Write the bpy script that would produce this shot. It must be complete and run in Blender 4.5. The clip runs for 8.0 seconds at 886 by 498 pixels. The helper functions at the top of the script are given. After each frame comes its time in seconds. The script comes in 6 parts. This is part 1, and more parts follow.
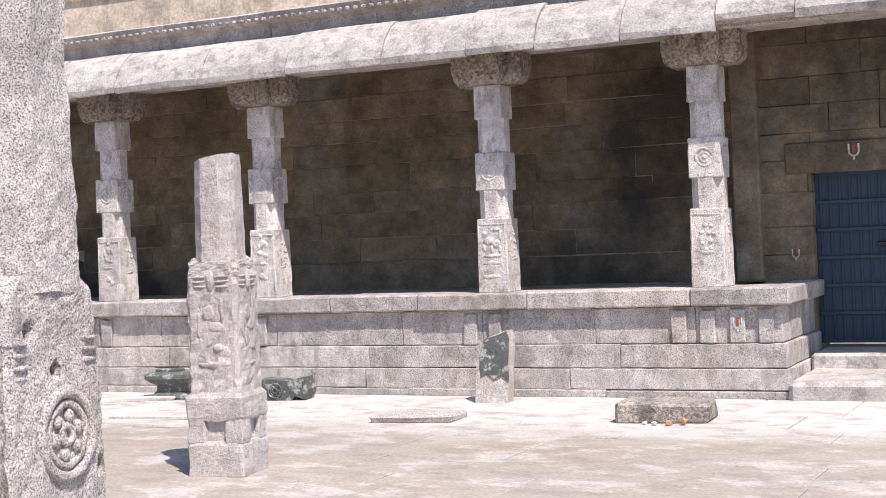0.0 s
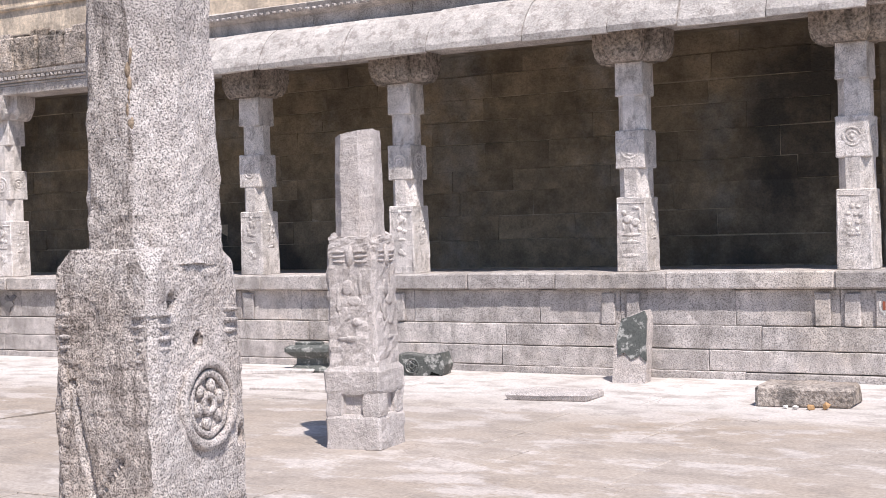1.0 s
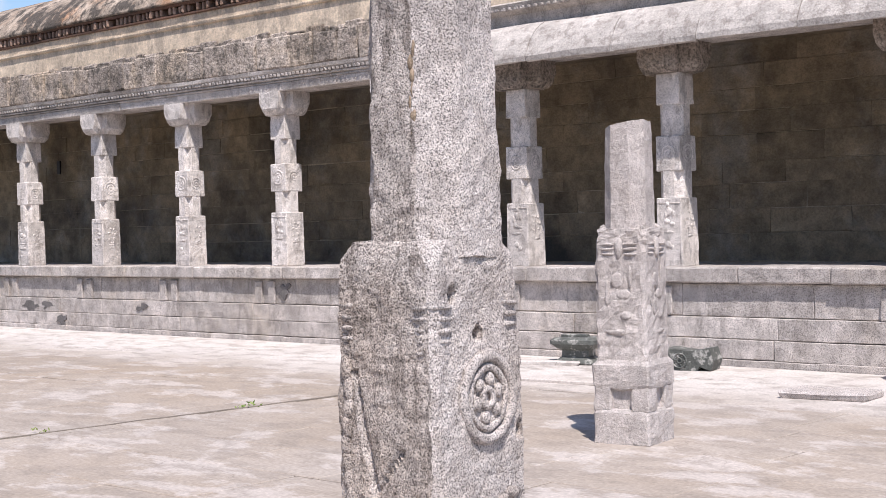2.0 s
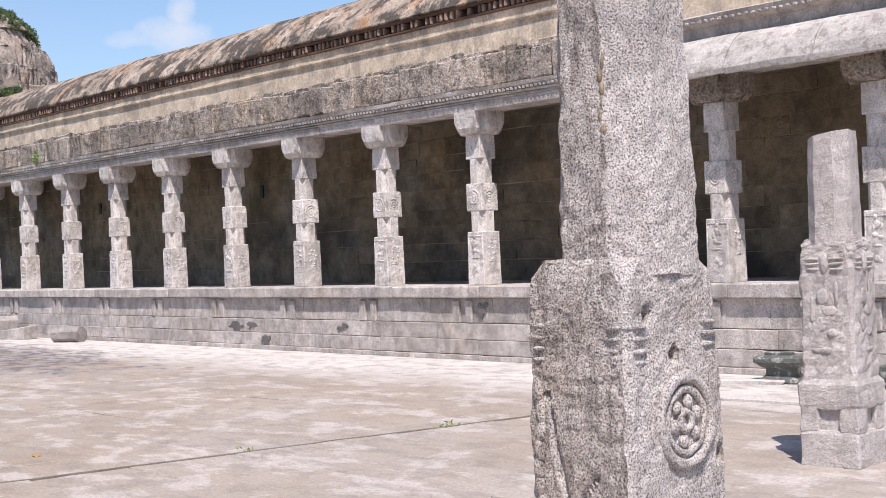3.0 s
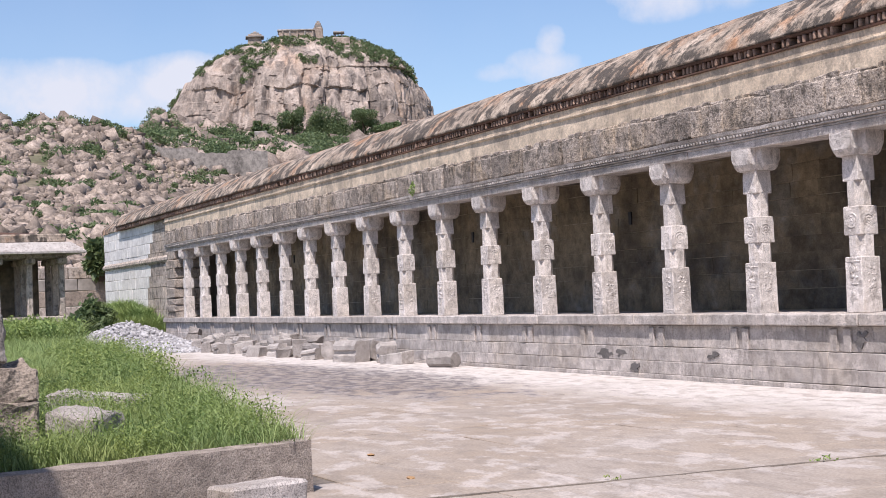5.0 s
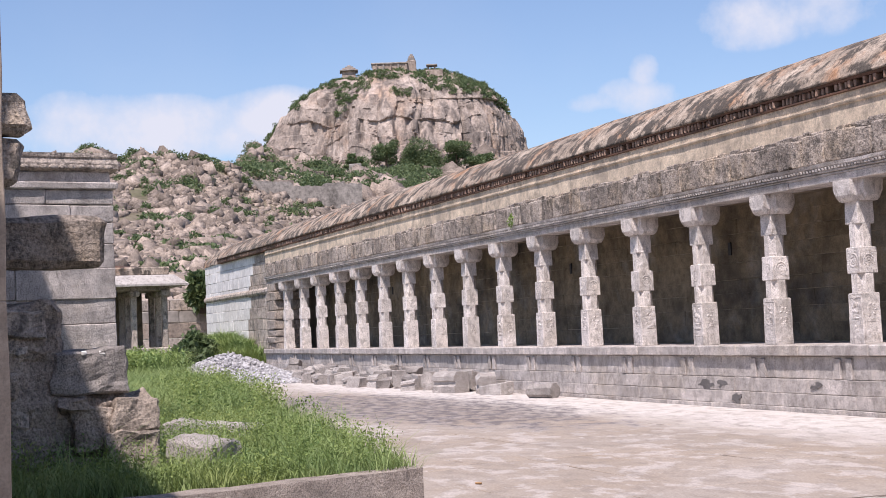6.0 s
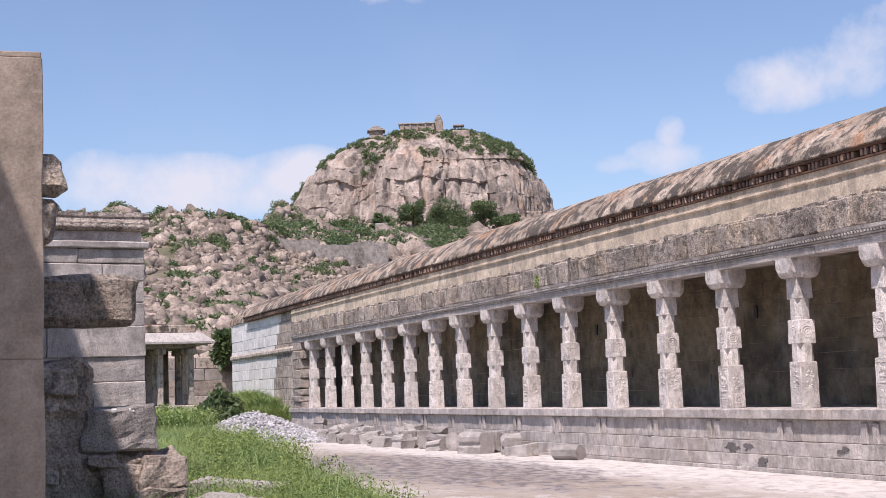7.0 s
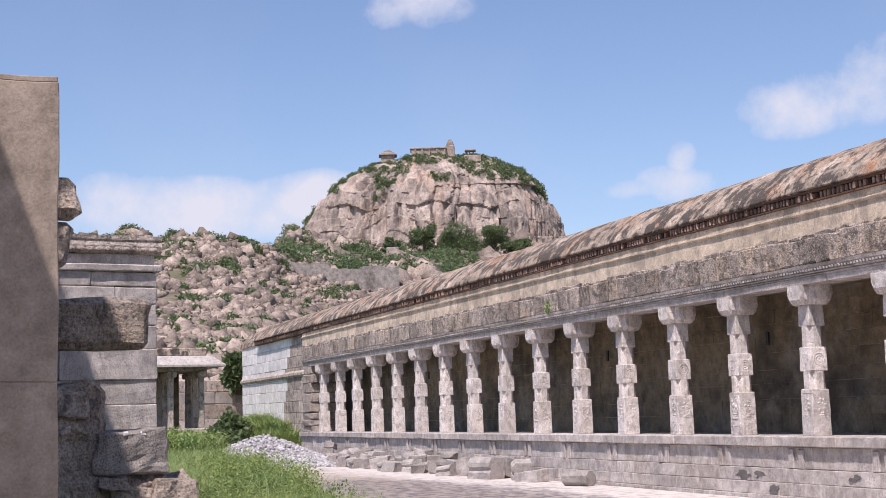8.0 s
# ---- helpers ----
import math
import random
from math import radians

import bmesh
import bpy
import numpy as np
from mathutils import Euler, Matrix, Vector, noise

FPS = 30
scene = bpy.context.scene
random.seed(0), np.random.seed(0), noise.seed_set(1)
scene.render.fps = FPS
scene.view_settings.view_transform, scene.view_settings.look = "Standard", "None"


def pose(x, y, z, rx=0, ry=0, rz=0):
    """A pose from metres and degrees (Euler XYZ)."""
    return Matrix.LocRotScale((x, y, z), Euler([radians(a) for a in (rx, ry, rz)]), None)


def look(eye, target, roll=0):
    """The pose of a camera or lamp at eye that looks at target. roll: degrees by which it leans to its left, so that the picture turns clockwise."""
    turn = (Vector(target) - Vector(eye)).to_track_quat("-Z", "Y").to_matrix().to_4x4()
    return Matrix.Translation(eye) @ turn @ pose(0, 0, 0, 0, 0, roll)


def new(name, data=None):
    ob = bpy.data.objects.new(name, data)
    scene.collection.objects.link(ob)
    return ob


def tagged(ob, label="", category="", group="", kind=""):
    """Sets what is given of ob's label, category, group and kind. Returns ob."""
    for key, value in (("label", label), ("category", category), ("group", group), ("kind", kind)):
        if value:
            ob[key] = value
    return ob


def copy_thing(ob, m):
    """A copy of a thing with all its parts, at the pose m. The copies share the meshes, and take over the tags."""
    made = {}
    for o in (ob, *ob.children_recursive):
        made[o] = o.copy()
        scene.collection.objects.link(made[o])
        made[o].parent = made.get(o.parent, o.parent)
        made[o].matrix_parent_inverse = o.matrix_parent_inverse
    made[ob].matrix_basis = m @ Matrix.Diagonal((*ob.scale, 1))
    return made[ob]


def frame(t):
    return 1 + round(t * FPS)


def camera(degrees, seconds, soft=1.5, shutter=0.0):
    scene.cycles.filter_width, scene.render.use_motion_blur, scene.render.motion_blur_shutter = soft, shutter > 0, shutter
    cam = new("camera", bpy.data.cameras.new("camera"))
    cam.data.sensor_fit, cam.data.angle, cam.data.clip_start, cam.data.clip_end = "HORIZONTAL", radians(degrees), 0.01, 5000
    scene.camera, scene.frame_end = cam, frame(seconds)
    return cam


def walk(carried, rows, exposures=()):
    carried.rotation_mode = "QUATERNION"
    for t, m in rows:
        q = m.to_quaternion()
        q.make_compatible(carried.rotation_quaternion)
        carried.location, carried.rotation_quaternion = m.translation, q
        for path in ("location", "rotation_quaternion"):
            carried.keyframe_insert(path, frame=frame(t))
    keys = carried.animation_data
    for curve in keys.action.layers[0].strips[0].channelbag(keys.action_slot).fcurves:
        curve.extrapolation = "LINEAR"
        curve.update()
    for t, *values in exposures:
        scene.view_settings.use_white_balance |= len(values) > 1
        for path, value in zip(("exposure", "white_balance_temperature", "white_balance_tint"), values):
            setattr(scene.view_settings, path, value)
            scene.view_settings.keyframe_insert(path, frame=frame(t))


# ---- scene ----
cam = camera(34.86, 8.0, soft=0.9)
PATH = [
    (0, (13.263, -13.858, 1.581), (8.882, -4.869, 1.563), -2.31),
    (0.5, (13.244, -13.840, 1.580), (8.434, -5.073, 1.496), -1.66),
    (1, (13.252, -13.841, 1.577), (8.012, -5.325, 1.434), -1.61),
    (1.5, (13.242, -13.847, 1.578), (7.418, -5.719, 1.418), -1.38),
    (2, (13.164, -13.809, 1.582), (6.447, -6.403, 1.427), -1.38),
    (2.2, (13.146, -13.806, 1.586), (6.189, -6.624, 1.475), -1.70),
    (3.3, (13.082, -13.695, 1.580), (5.125, -7.638, 1.630), -2.05),
    (3.5, (13.060, -13.674, 1.579), (4.908, -7.882, 1.653), -1.89),
    (4, (13.065, -13.650, 1.578), (4.496, -8.498, 1.751), -1.82),
    (4.5, (13.010, -13.645, 1.581), (4.161, -8.994, 1.834), -1.99),
    (5, (13.025, -13.651, 1.576), (3.961, -9.437, 1.891), -2.34),
    (5.2, (13.009, -13.658, 1.577), (3.874, -9.604, 1.928), -2.54),
    (6.3, (13.331, -13.932, 1.582), (3.994, -10.409, 2.222), -2.34),
    (6.5, (13.339, -13.931, 1.582), (4.005, -10.418, 2.314), -2.23),
    (7, (13.388, -13.953, 1.589), (4.052, -10.510, 2.580), -1.94),
    (7.5, (13.411, -13.976, 1.594), (4.068, -10.575, 2.666), -1.78),
    (8, (13.410, -13.972, 1.593), (4.067, -10.603, 2.759), -1.55),
]
EXPO = [(0, 0.58, 6550, 13.5), (1.0, 0.52, 6550, 13.5), (2.2, 0.42, 6560, 14.0), (3.5, 0.38, 6580, 15.0), (5.0, 0.36, 6620, 16.5), (6.5, 0.34, 6680, 20.0), (8.0, 0.31, 6700, 21.0)]
walk(cam, [(t, look(eye, target, roll)) for t, eye, target, roll in PATH], EXPO)

# ---- sky and sun ----
SUN = Vector((1.06, -0.84, 2.28)).normalized()
sun = new("sun", bpy.data.lights.new("sun", "SUN"))
sun.data.energy, sun.data.angle, sun.data.color = 4.2, radians(0.53), (1.0, 0.96, 0.91)
sun.matrix_world = look(SUN * 60, (0, 0, 0))

world = bpy.data.worlds.new("sky")
scene.world = world
world.use_nodes = True


def net(tree):
    """Short calls to add and link nodes of one tree."""
    tree.nodes.clear()

    def add(kind, inputs=None):
        node = tree.nodes.new(kind)
        for key, value in (inputs or {}).items():
            if isinstance(value, bpy.types.NodeSocket):
                tree.links.new(value, node.inputs[key])
            else:
                node.inputs[key].default_value = value
        return node

    return add


def math_node(add, op, a, b=0.0, clamp=False):
    node = add("ShaderNodeMath", {0: a, 1: b})
    node.operation, node.use_clamp = op, clamp
    return node.outputs[0]


def vector_node(add, op, inputs):
    node = add("ShaderNodeVectorMath", inputs)
    node.operation = op
    return node.outputs["Value"] if op == "DOT_PRODUCT" else node.outputs[0]


def mix_rgb(add, fac, a, b, mode="MIX"):
    node = add("ShaderNodeMix")
    node.data_type, node.blend_type = "RGBA", mode
    for key, value in ((0, fac), (6, a), (7, b)):
        if isinstance(value, bpy.types.NodeSocket):
            node.id_data.links.new(value, node.inputs[key])
        else:
            node.inputs[key].default_value = value
    return node.outputs[2]


def ramp(add, value, stops):
    node = add("ShaderNodeValToRGB", {0: value})
    els = node.color_ramp.elements
    while len(els) < len(stops):
        els.new(0.5)
    for el, (pos, col) in zip(els, stops):
        el.position = pos
        el.color = (col, col, col, 1) if isinstance(col, (int, float)) else (*col, 1)
    return node.outputs[0]


def build_sky():
    add = net(world.node_tree)
    air = add("ShaderNodeTexSky")
    air.sky_type, air.sun_disc, air.sun_elevation, air.sun_rotation = "NISHITA", False, math.asin(SUN.z), math.atan2(SUN.x, SUN.y)
    air.air_density, air.dust_density, air.ozone_density = 1.0, 0.7, 4.5
    sky = air.outputs[0]
    way = add("ShaderNodeTexCoord").outputs["Generated"]
    noise_a = add("ShaderNodeTexNoise", {"Vector": way, "Scale": 26.0, "Detail": 9.0, "Roughness": 0.6}).outputs[0]
    cover = None
    # cumulus banks: azimuth west of north, elevation, half width, half height (degrees), weight
    for az, el, w, h, weight in ((80.0, 8.4, 7.0, 1.5, 1.0), (75.4, 8.8, 2.8, 1.4, 1.15), (77.5, 8.8, 2.6, 1.0, 0.9), (82.8, 8.9, 3.0, 1.2, 0.85), (60.35, 9.9, 0.75, 0.9, 0.8), (60.6, 9.0, 1.9, 0.9, 0.75), (62.0, 8.8, 1.6, 0.5, 0.5),
                                 (56.0, 11.6, 2.6, 1.3, 0.8), (53.6, 12.2, 3.4, 1.6, 0.60), (51.0, 13.0, 3.4, 1.7, 0.62), (70.6, 16.9, 2.3, 1.5, 0.85), (72.2, 16.3, 1.2, 0.9, 0.6), (92.0, 8.0, 5.0, 2.0, 0.8), (38.0, 13.0, 8.0, 2.5, 0.8)):
        a, e = radians(az), radians(el)
        d = Vector((-math.sin(a) * math.cos(e), math.cos(a) * math.cos(e), math.sin(e)))
        side = Vector((math.cos(a), math.sin(a), 0))
        up = side.cross(d)
        off = vector_node(add, "SUBTRACT", {0: way, 1: d})
        u = vector_node(add, "DOT_PRODUCT", {0: off, 1: side / radians(w)})
        v = vector_node(add, "DOT_PRODUCT", {0: off, 1: up / radians(h)})
        r2 = math_node(add, "ADD", math_node(add, "MULTIPLY", u, u), math_node(add, "MULTIPLY", v, v))
        blob = math_node(add, "MULTIPLY", math_node(add, "SUBTRACT", 1.0, r2, True), weight)
        cover = blob if cover is None else math_node(add, "MAXIMUM", cover, blob)
    shape = math_node(add, "ADD", math_node(add, "MULTIPLY", cover, 0.62), math_node(add, "MULTIPLY", math_node(add, "SUBTRACT", noise_a, 0.5), 1.15))
    mask = ramp(add, shape, [(0.08, 0.0), (0.62, 0.92)])
    soft = math_node(add, "MULTIPLY", mask, ramp(add, cover, [(0.0, 0.0), (0.2, 1.0)]))
    haze = add("ShaderNodeTexNoise", {"Vector": way, "Scale": 5.0, "Detail": 5.0}).outputs[0]
    thin = ramp(add, haze, [(0.5, 0.0), (0.8, 0.09)])
    white = add("ShaderNodeRGB")
    white.outputs[0].default_value = (5.0, 5.35, 6.0, 1)
    col = mix_rgb(add, thin, sky, white.outputs[0])
    col = mix_rgb(add, soft, col, white.outputs[0])
    bg = add("ShaderNodeBackground", {"Color": col, "Strength": 0.12})
    add("ShaderNodeOutputWorld", {"Surface": bg.outputs[0]})


build_sky()

# ---- materials ----
def stone(name, light, dark, speck=0.5, grain=70.0, rough=0.9, bump=0.5, stain=(0.05, 0.045, 0.04), stains=0.3, stain_size=0.5, streak=1.0, vary=0.25, mid=6.0, metal=0.0, tint=None, tints=0.0, edge=(0.48, 0.68), island=0.0, deep=0.02, wide=0.7, blotch=0.28, crisp=False):
    """Stone, plaster or earth: broad patches, mid mottling, fine mineral grain, weather stains."""
    m = bpy.data.materials.new(name)
    m.use_nodes = True
    add = net(m.node_tree)
    pos = add("ShaderNodeNewGeometry").outputs["Position"]
    rnd = add("ShaderNodeObjectInfo").outputs["Random"]
    shift = add("ShaderNodeCombineXYZ", {0: math_node(add, "MULTIPLY", rnd, 37.0), 1: math_node(add, "MULTIPLY", rnd, 11.0), 2: 0.0}).outputs[0]
    p = vector_node(add, "ADD", {0: pos, 1: shift})
    broad = add("ShaderNodeTexNoise", {"Vector": pos, "Scale": wide, "Detail": 6.0, "Roughness": 0.6}).outputs[0]
    mott = add("ShaderNodeTexNoise", {"Vector": p, "Scale": mid, "Detail": 7.0, "Roughness": 0.65}).outputs[0]
    fine = add("ShaderNodeTexNoise", {"Vector": p, "Scale": grain, "Detail": 3.0, "Roughness": 0.7}).outputs[0]
    c = mix_rgb(add, ramp(add, broad, [(0.3, 0.0), (0.7, 1.0)]), (*dark, 1), (*light, 1))
    c = mix_rgb(add, math_node(add, "MULTIPLY", ramp(add, mott, [(0.35, 1.0), (0.62, 0.0)]), 0.55), c, (*dark, 1))
    if tints:
        tn = add("ShaderNodeTexNoise", {"Vector": pos, "Scale": 1.3 * wide, "Detail": 6.0, "Roughness": 0.65}).outputs[0]
        c = mix_rgb(add, math_node(add, "MULTIPLY", ramp(add, tn, [(0.5, 0.0), (0.66, 1.0)]), tints), c, (*tint, 1))
    blot = add("ShaderNodeTexNoise", {"Vector": p, "Scale": 4.2 * wide, "Detail": 8.0, "Roughness": 0.7}).outputs[0]
    c = vector_node(add, "SCALE", {0: c, 3: add("ShaderNodeMapRange", {0: blot, 1: 0.3, 2: 0.7, 3: 1.0 - blotch, 4: 1.0 + 0.6 * blotch}).outputs[0]})
    flow = vector_node(add, "MULTIPLY", {0: pos, 1: (1.0, 1.0, 1.0 / streak)})
    st = add("ShaderNodeTexNoise", {"Vector": flow, "Scale": 1.0 / stain_size, "Detail": 8.0, "Roughness": 0.68}).outputs[0]
    c = mix_rgb(add, math_node(add, "MULTIPLY", ramp(add, st, [(edge[0], 0.0), (edge[1], 1.0)]), stains), c, (*stain, 1))
    spk = ramp(add, fine, [(0.40, 0.0), (0.48, 0.72), (0.58, 1.0)] if crisp else [(0.36, 0.0), (0.5, 0.6), (0.64, 1.0)])
    lo, hi = 1.0 - speck, 1.0 + 0.45 * speck
    gr = add("ShaderNodeMapRange", {0: spk, 3: lo, 4: hi}).outputs[0]
    ob = add("ShaderNodeMapRange", {0: rnd, 3: 1.0 - vary, 4: 1.0 + 0.6 * vary}).outputs[0]
    c = vector_node(add, "SCALE", {0: c, 3: math_node(add, "MULTIPLY", gr, ob)})
    if island:
        c = vector_node(add, "SCALE", {0: c, 3: add("ShaderNodeMapRange", {0: add("ShaderNodeNewGeometry").outputs["Random Per Island"], 3: 1.0 - island, 4: 1.0 + 0.5 * island}).outputs[0]})
    h = math_node(add, "ADD", math_node(add, "MULTIPLY", fine, 0.35), math_node(add, "MULTIPLY", mott, 1.0))
    b = add("ShaderNodeBump", {"Strength": bump, "Distance": deep, "Height": h}).outputs[0]
    bs = add("ShaderNodeBsdfPrincipled", {"Base Color": c, "Roughness": rough, "Metallic": metal, "Normal": b})
    bs.inputs["Specular IOR Level"].default_value = 0.25
    add("ShaderNodeOutputMaterial", {"Surface": bs.outputs[0]})
    return m


def paving_stone():
    """Trodden paving: a bleached band along the platform, grey algae where water stands, brown dust, fine cracks."""
    m = bpy.data.materials.new("worn_paving")
    m.use_nodes = True
    add = net(m.node_tree)
    pos = add("ShaderNodeNewGeometry").outputs["Position"]
    rnd = add("ShaderNodeObjectInfo").outputs["Random"]
    turned_pos = add("ShaderNodeVectorRotate", {"Vector": pos, "Angle": radians(12)}).outputs[0]
    lay = vector_node(add, "MULTIPLY", {0: turned_pos, 1: (0.8, 1.25, 1.0)})

    def cloud(vector, scale, detail=8.0, rough=0.62):
        return add("ShaderNodeTexNoise", {"Vector": vector, "Scale": scale, "Detail": detail, "Roughness": rough}).outputs[0]

    streaky, broad, patch, fine, grit = cloud(lay, 1.5, 9.0, 0.66), cloud(pos, 0.35), cloud(lay, 0.8), cloud(lay, 3.2), cloud(pos, 34.0, 4.0)
    c = mix_rgb(add, ramp(add, broad, [(0.35, 0.0), (0.65, 1.0)]), (0.355, 0.288, 0.23, 1), (0.40, 0.348, 0.308, 1))
    sep = add("ShaderNodeSeparateXYZ", {0: pos})
    edge = math_node(add, "ADD", sep.outputs[1], math_node(add, "MULTIPLY", math_node(add, "SUBTRACT", patch, 0.5), 3.0))
    near_wall = add("ShaderNodeMapRange", {0: edge, 1: -3.6, 2: -2.2, 3: 0.0, 4: 0.9}).outputs[0]
    c = mix_rgb(add, near_wall, c, (0.62, 0.575, 0.545, 1))
    c = mix_rgb(add, math_node(add, "MULTIPLY", ramp(add, streaky, [(0.51, 0.0), (0.57, 1.0)]), 0.6), c, (0.56, 0.505, 0.475, 1))
    u = math_node(add, "MULTIPLY", math_node(add, "ADD", sep.outputs[0], 14.5), 0.095)
    w = math_node(add, "MULTIPLY", math_node(add, "ADD", sep.outputs[1], 4.2), 0.34)
    r2 = math_node(add, "ADD", math_node(add, "MULTIPLY", u, u), math_node(add, "MULTIPLY", w, w))
    wet = math_node(add, "SUBTRACT", 1.0, r2, True)
    algae = ramp(add, math_node(add, "ADD", math_node(add, "MULTIPLY", wet, 0.34), math_node(add, "MULTIPLY", streaky, 0.9)), [(0.55, 0.0), (0.66, 0.9)])
    c = mix_rgb(add, math_node(add, "MULTIPLY", algae, math_node(add, "MULTIPLY", ramp(add, wet, [(0.0, 0.0), (0.25, 1.0)]), ramp(add, fine, [(0.44, 1.0), (0.60, 0.15)]))), c, (0.135, 0.118, 0.122, 1))
    c = mix_rgb(add, ramp(add, fine, [(0.48, 0.0), (0.62, 0.55)]), c, (0.265, 0.225, 0.195, 1))
    vor = add("ShaderNodeTexVoronoi", {"Vector": add("ShaderNodeVectorMath", {0: pos, 1: add("ShaderNodeTexNoise", {"Vector": pos, "Scale": 1.5, "Detail": 5.0}).outputs[1]}).outputs[0], "Scale": 0.55})
    vor.feature = "DISTANCE_TO_EDGE"
    crack = math_node(add, "MULTIPLY", ramp(add, vor.outputs["Distance"], [(0.0, 1.0), (0.004, 0.0)]), ramp(add, broad, [(0.5, 0.0), (0.6, 0.6)]))
    c = mix_rgb(add, crack, c, (0.17, 0.14, 0.12, 1))
    k = math_node(add, "MULTIPLY", add("ShaderNodeMapRange", {0: grit, 1: 0.3, 2: 0.7, 3: 0.78, 4: 1.16}).outputs[0], add("ShaderNodeMapRange", {0: rnd, 3: 0.95, 4: 1.04}).outputs[0])
    c = vector_node(add, "SCALE", {0: c, 3: k})
    b = add("ShaderNodeBump", {"Strength": 0.35, "Distance": 0.01, "Height": math_node(add, "ADD", fine, math_node(add, "MULTIPLY", grit, 0.4))}).outputs[0]
    bs = add("ShaderNodeBsdfPrincipled", {"Base Color": c, "Roughness": 0.85, "Normal": b})
    bs.inputs["Specular IOR Level"].default_value = 0.3
    add("ShaderNodeOutputMaterial", {"Surface": bs.outputs[0]})
    return m


def foliage(name, a, b, rough=0.6):
    m = bpy.data.materials.new(name)
    m.use_nodes = True
    add = net(m.node_tree)
    isl = add("ShaderNodeNewGeometry")
    c = mix_rgb(add, isl.outputs["Random Per Island"], (*a, 1), (*b, 1))
    n = add("ShaderNodeTexNoise", {"Vector": isl.outputs["Position"], "Scale": 0.8, "Detail": 4.0}).outputs[0]
    c = mix_rgb(add, ramp(add, n, [(0.4, 0.0), (0.7, 0.5)]), c, (b[0] * 1.5, b[1] * 1.2, b[2], 1))
    bs = add("ShaderNodeBsdfPrincipled", {"Base Color": c, "Roughness": rough})
    tr = add("ShaderNodeBsdfTranslucent", {"Color": c})
    mx = add("ShaderNodeMixShader", {0: 0.3, 1: bs.outputs[0], 2: tr.outputs[0]})
    add("ShaderNodeOutputMaterial", {"Surface": mx.outputs[0]})
    return m


def plain(name, col, rough=0.6, metal=0.0, wear=None):
    m = bpy.data.materials.new(name)
    m.use_nodes = True
    add = net(m.node_tree)
    pos = add("ShaderNodeNewGeometry").outputs["Position"]
    n = add("ShaderNodeTexNoise", {"Vector": pos, "Scale": 9.0, "Detail": 7.0, "Roughness": 0.65}).outputs[0]
    c = mix_rgb(add, ramp(add, n, [(0.45, 0.0), (0.75, 0.6)]), (*col, 1), (*(wear or [0.6 * v for v in col]), 1))
    b = add("ShaderNodeBump", {"Strength": 0.2, "Distance": 0.005, "Height": n}).outputs[0]
    bs = add("ShaderNodeBsdfPrincipled", {"Base Color": c, "Roughness": rough, "Metallic": metal, "Normal": b})
    add("ShaderNodeOutputMaterial", {"Surface": bs.outputs[0]})
    return m


GRANITE = stone("pale_granite", (0.63, 0.575, 0.545), (0.47, 0.425, 0.40), vary=0.14, crisp=True, speck=0.46, grain=80, stains=0.55, stain=(0.28, 0.25, 0.23), stain_size=0.15, edge=(0.5, 0.6), tint=(0.52, 0.44, 0.36), tints=0.5, blotch=0.45, bump=1.0, streak=2.5)
PILLAR = stone("carved_granite", (0.86, 0.795, 0.76), (0.71, 0.65, 0.615), crisp=True, speck=0.40, grain=95, stains=0.5, stain=(0.27, 0.235, 0.215), stain_size=0.10, edge=(0.51, 0.60), tint=(0.66, 0.57, 0.48), tints=0.4, blotch=0.35, bump=1.0, deep=0.03, mid=11.0, streak=2.0, vary=0.12)
SPECKLED = stone("speckled_granite", (0.73, 0.665, 0.635), (0.53, 0.475, 0.45), crisp=True, speck=0.70, grain=210, stains=0.35, stain=(0.30, 0.26, 0.24), stain_size=0.05, edge=(0.5, 0.6), bump=1.0, deep=0.020, streak=2.0, vary=0.0, mid=26, tint=(0.46, 0.36, 0.28), tints=0.35, blotch=0.3)
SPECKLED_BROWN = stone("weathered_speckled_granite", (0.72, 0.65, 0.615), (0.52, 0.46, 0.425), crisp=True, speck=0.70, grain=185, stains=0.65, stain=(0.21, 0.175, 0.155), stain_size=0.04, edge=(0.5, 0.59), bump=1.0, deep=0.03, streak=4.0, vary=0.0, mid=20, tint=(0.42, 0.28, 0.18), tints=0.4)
FRIEZE = stone("weathered_granite", (0.66, 0.565, 0.495), (0.43, 0.37, 0.325), speck=0.5, grain=34, stains=0.8, stain=(0.14, 0.125, 0.115), stain_size=0.2, edge=(0.5, 0.62), bump=1.0, deep=0.05, mid=9.0, streak=1.6, vary=0.22, tint=(0.52, 0.40, 0.29), tints=0.4)
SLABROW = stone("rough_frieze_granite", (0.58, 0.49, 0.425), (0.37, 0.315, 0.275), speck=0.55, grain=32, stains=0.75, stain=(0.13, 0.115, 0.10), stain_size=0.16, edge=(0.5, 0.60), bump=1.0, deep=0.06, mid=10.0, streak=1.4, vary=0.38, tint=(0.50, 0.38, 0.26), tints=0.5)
# soot-stained stone, its base colour also darkened to deepen the gallery's shade
DARKWALL = stone("sooty_shade_toned_masonry", (0.365, 0.29, 0.198), (0.235, 0.186, 0.13), speck=0.2, grain=40, stains=0.9, stain=(0.05, 0.047, 0.045), stain_size=2.4, edge=(0.46, 0.66), bump=0.9, deep=0.03, vary=0.2, blotch=0.5, tint=(0.34, 0.33, 0.31), tints=0.6)
LIME = stone("lime_mortar", (0.52, 0.44, 0.34), (0.30, 0.25, 0.19), speck=0.2, grain=30, stains=0.8, stain=(0.06, 0.055, 0.05), stain_size=0.5, bump=0.3, vary=0.0)
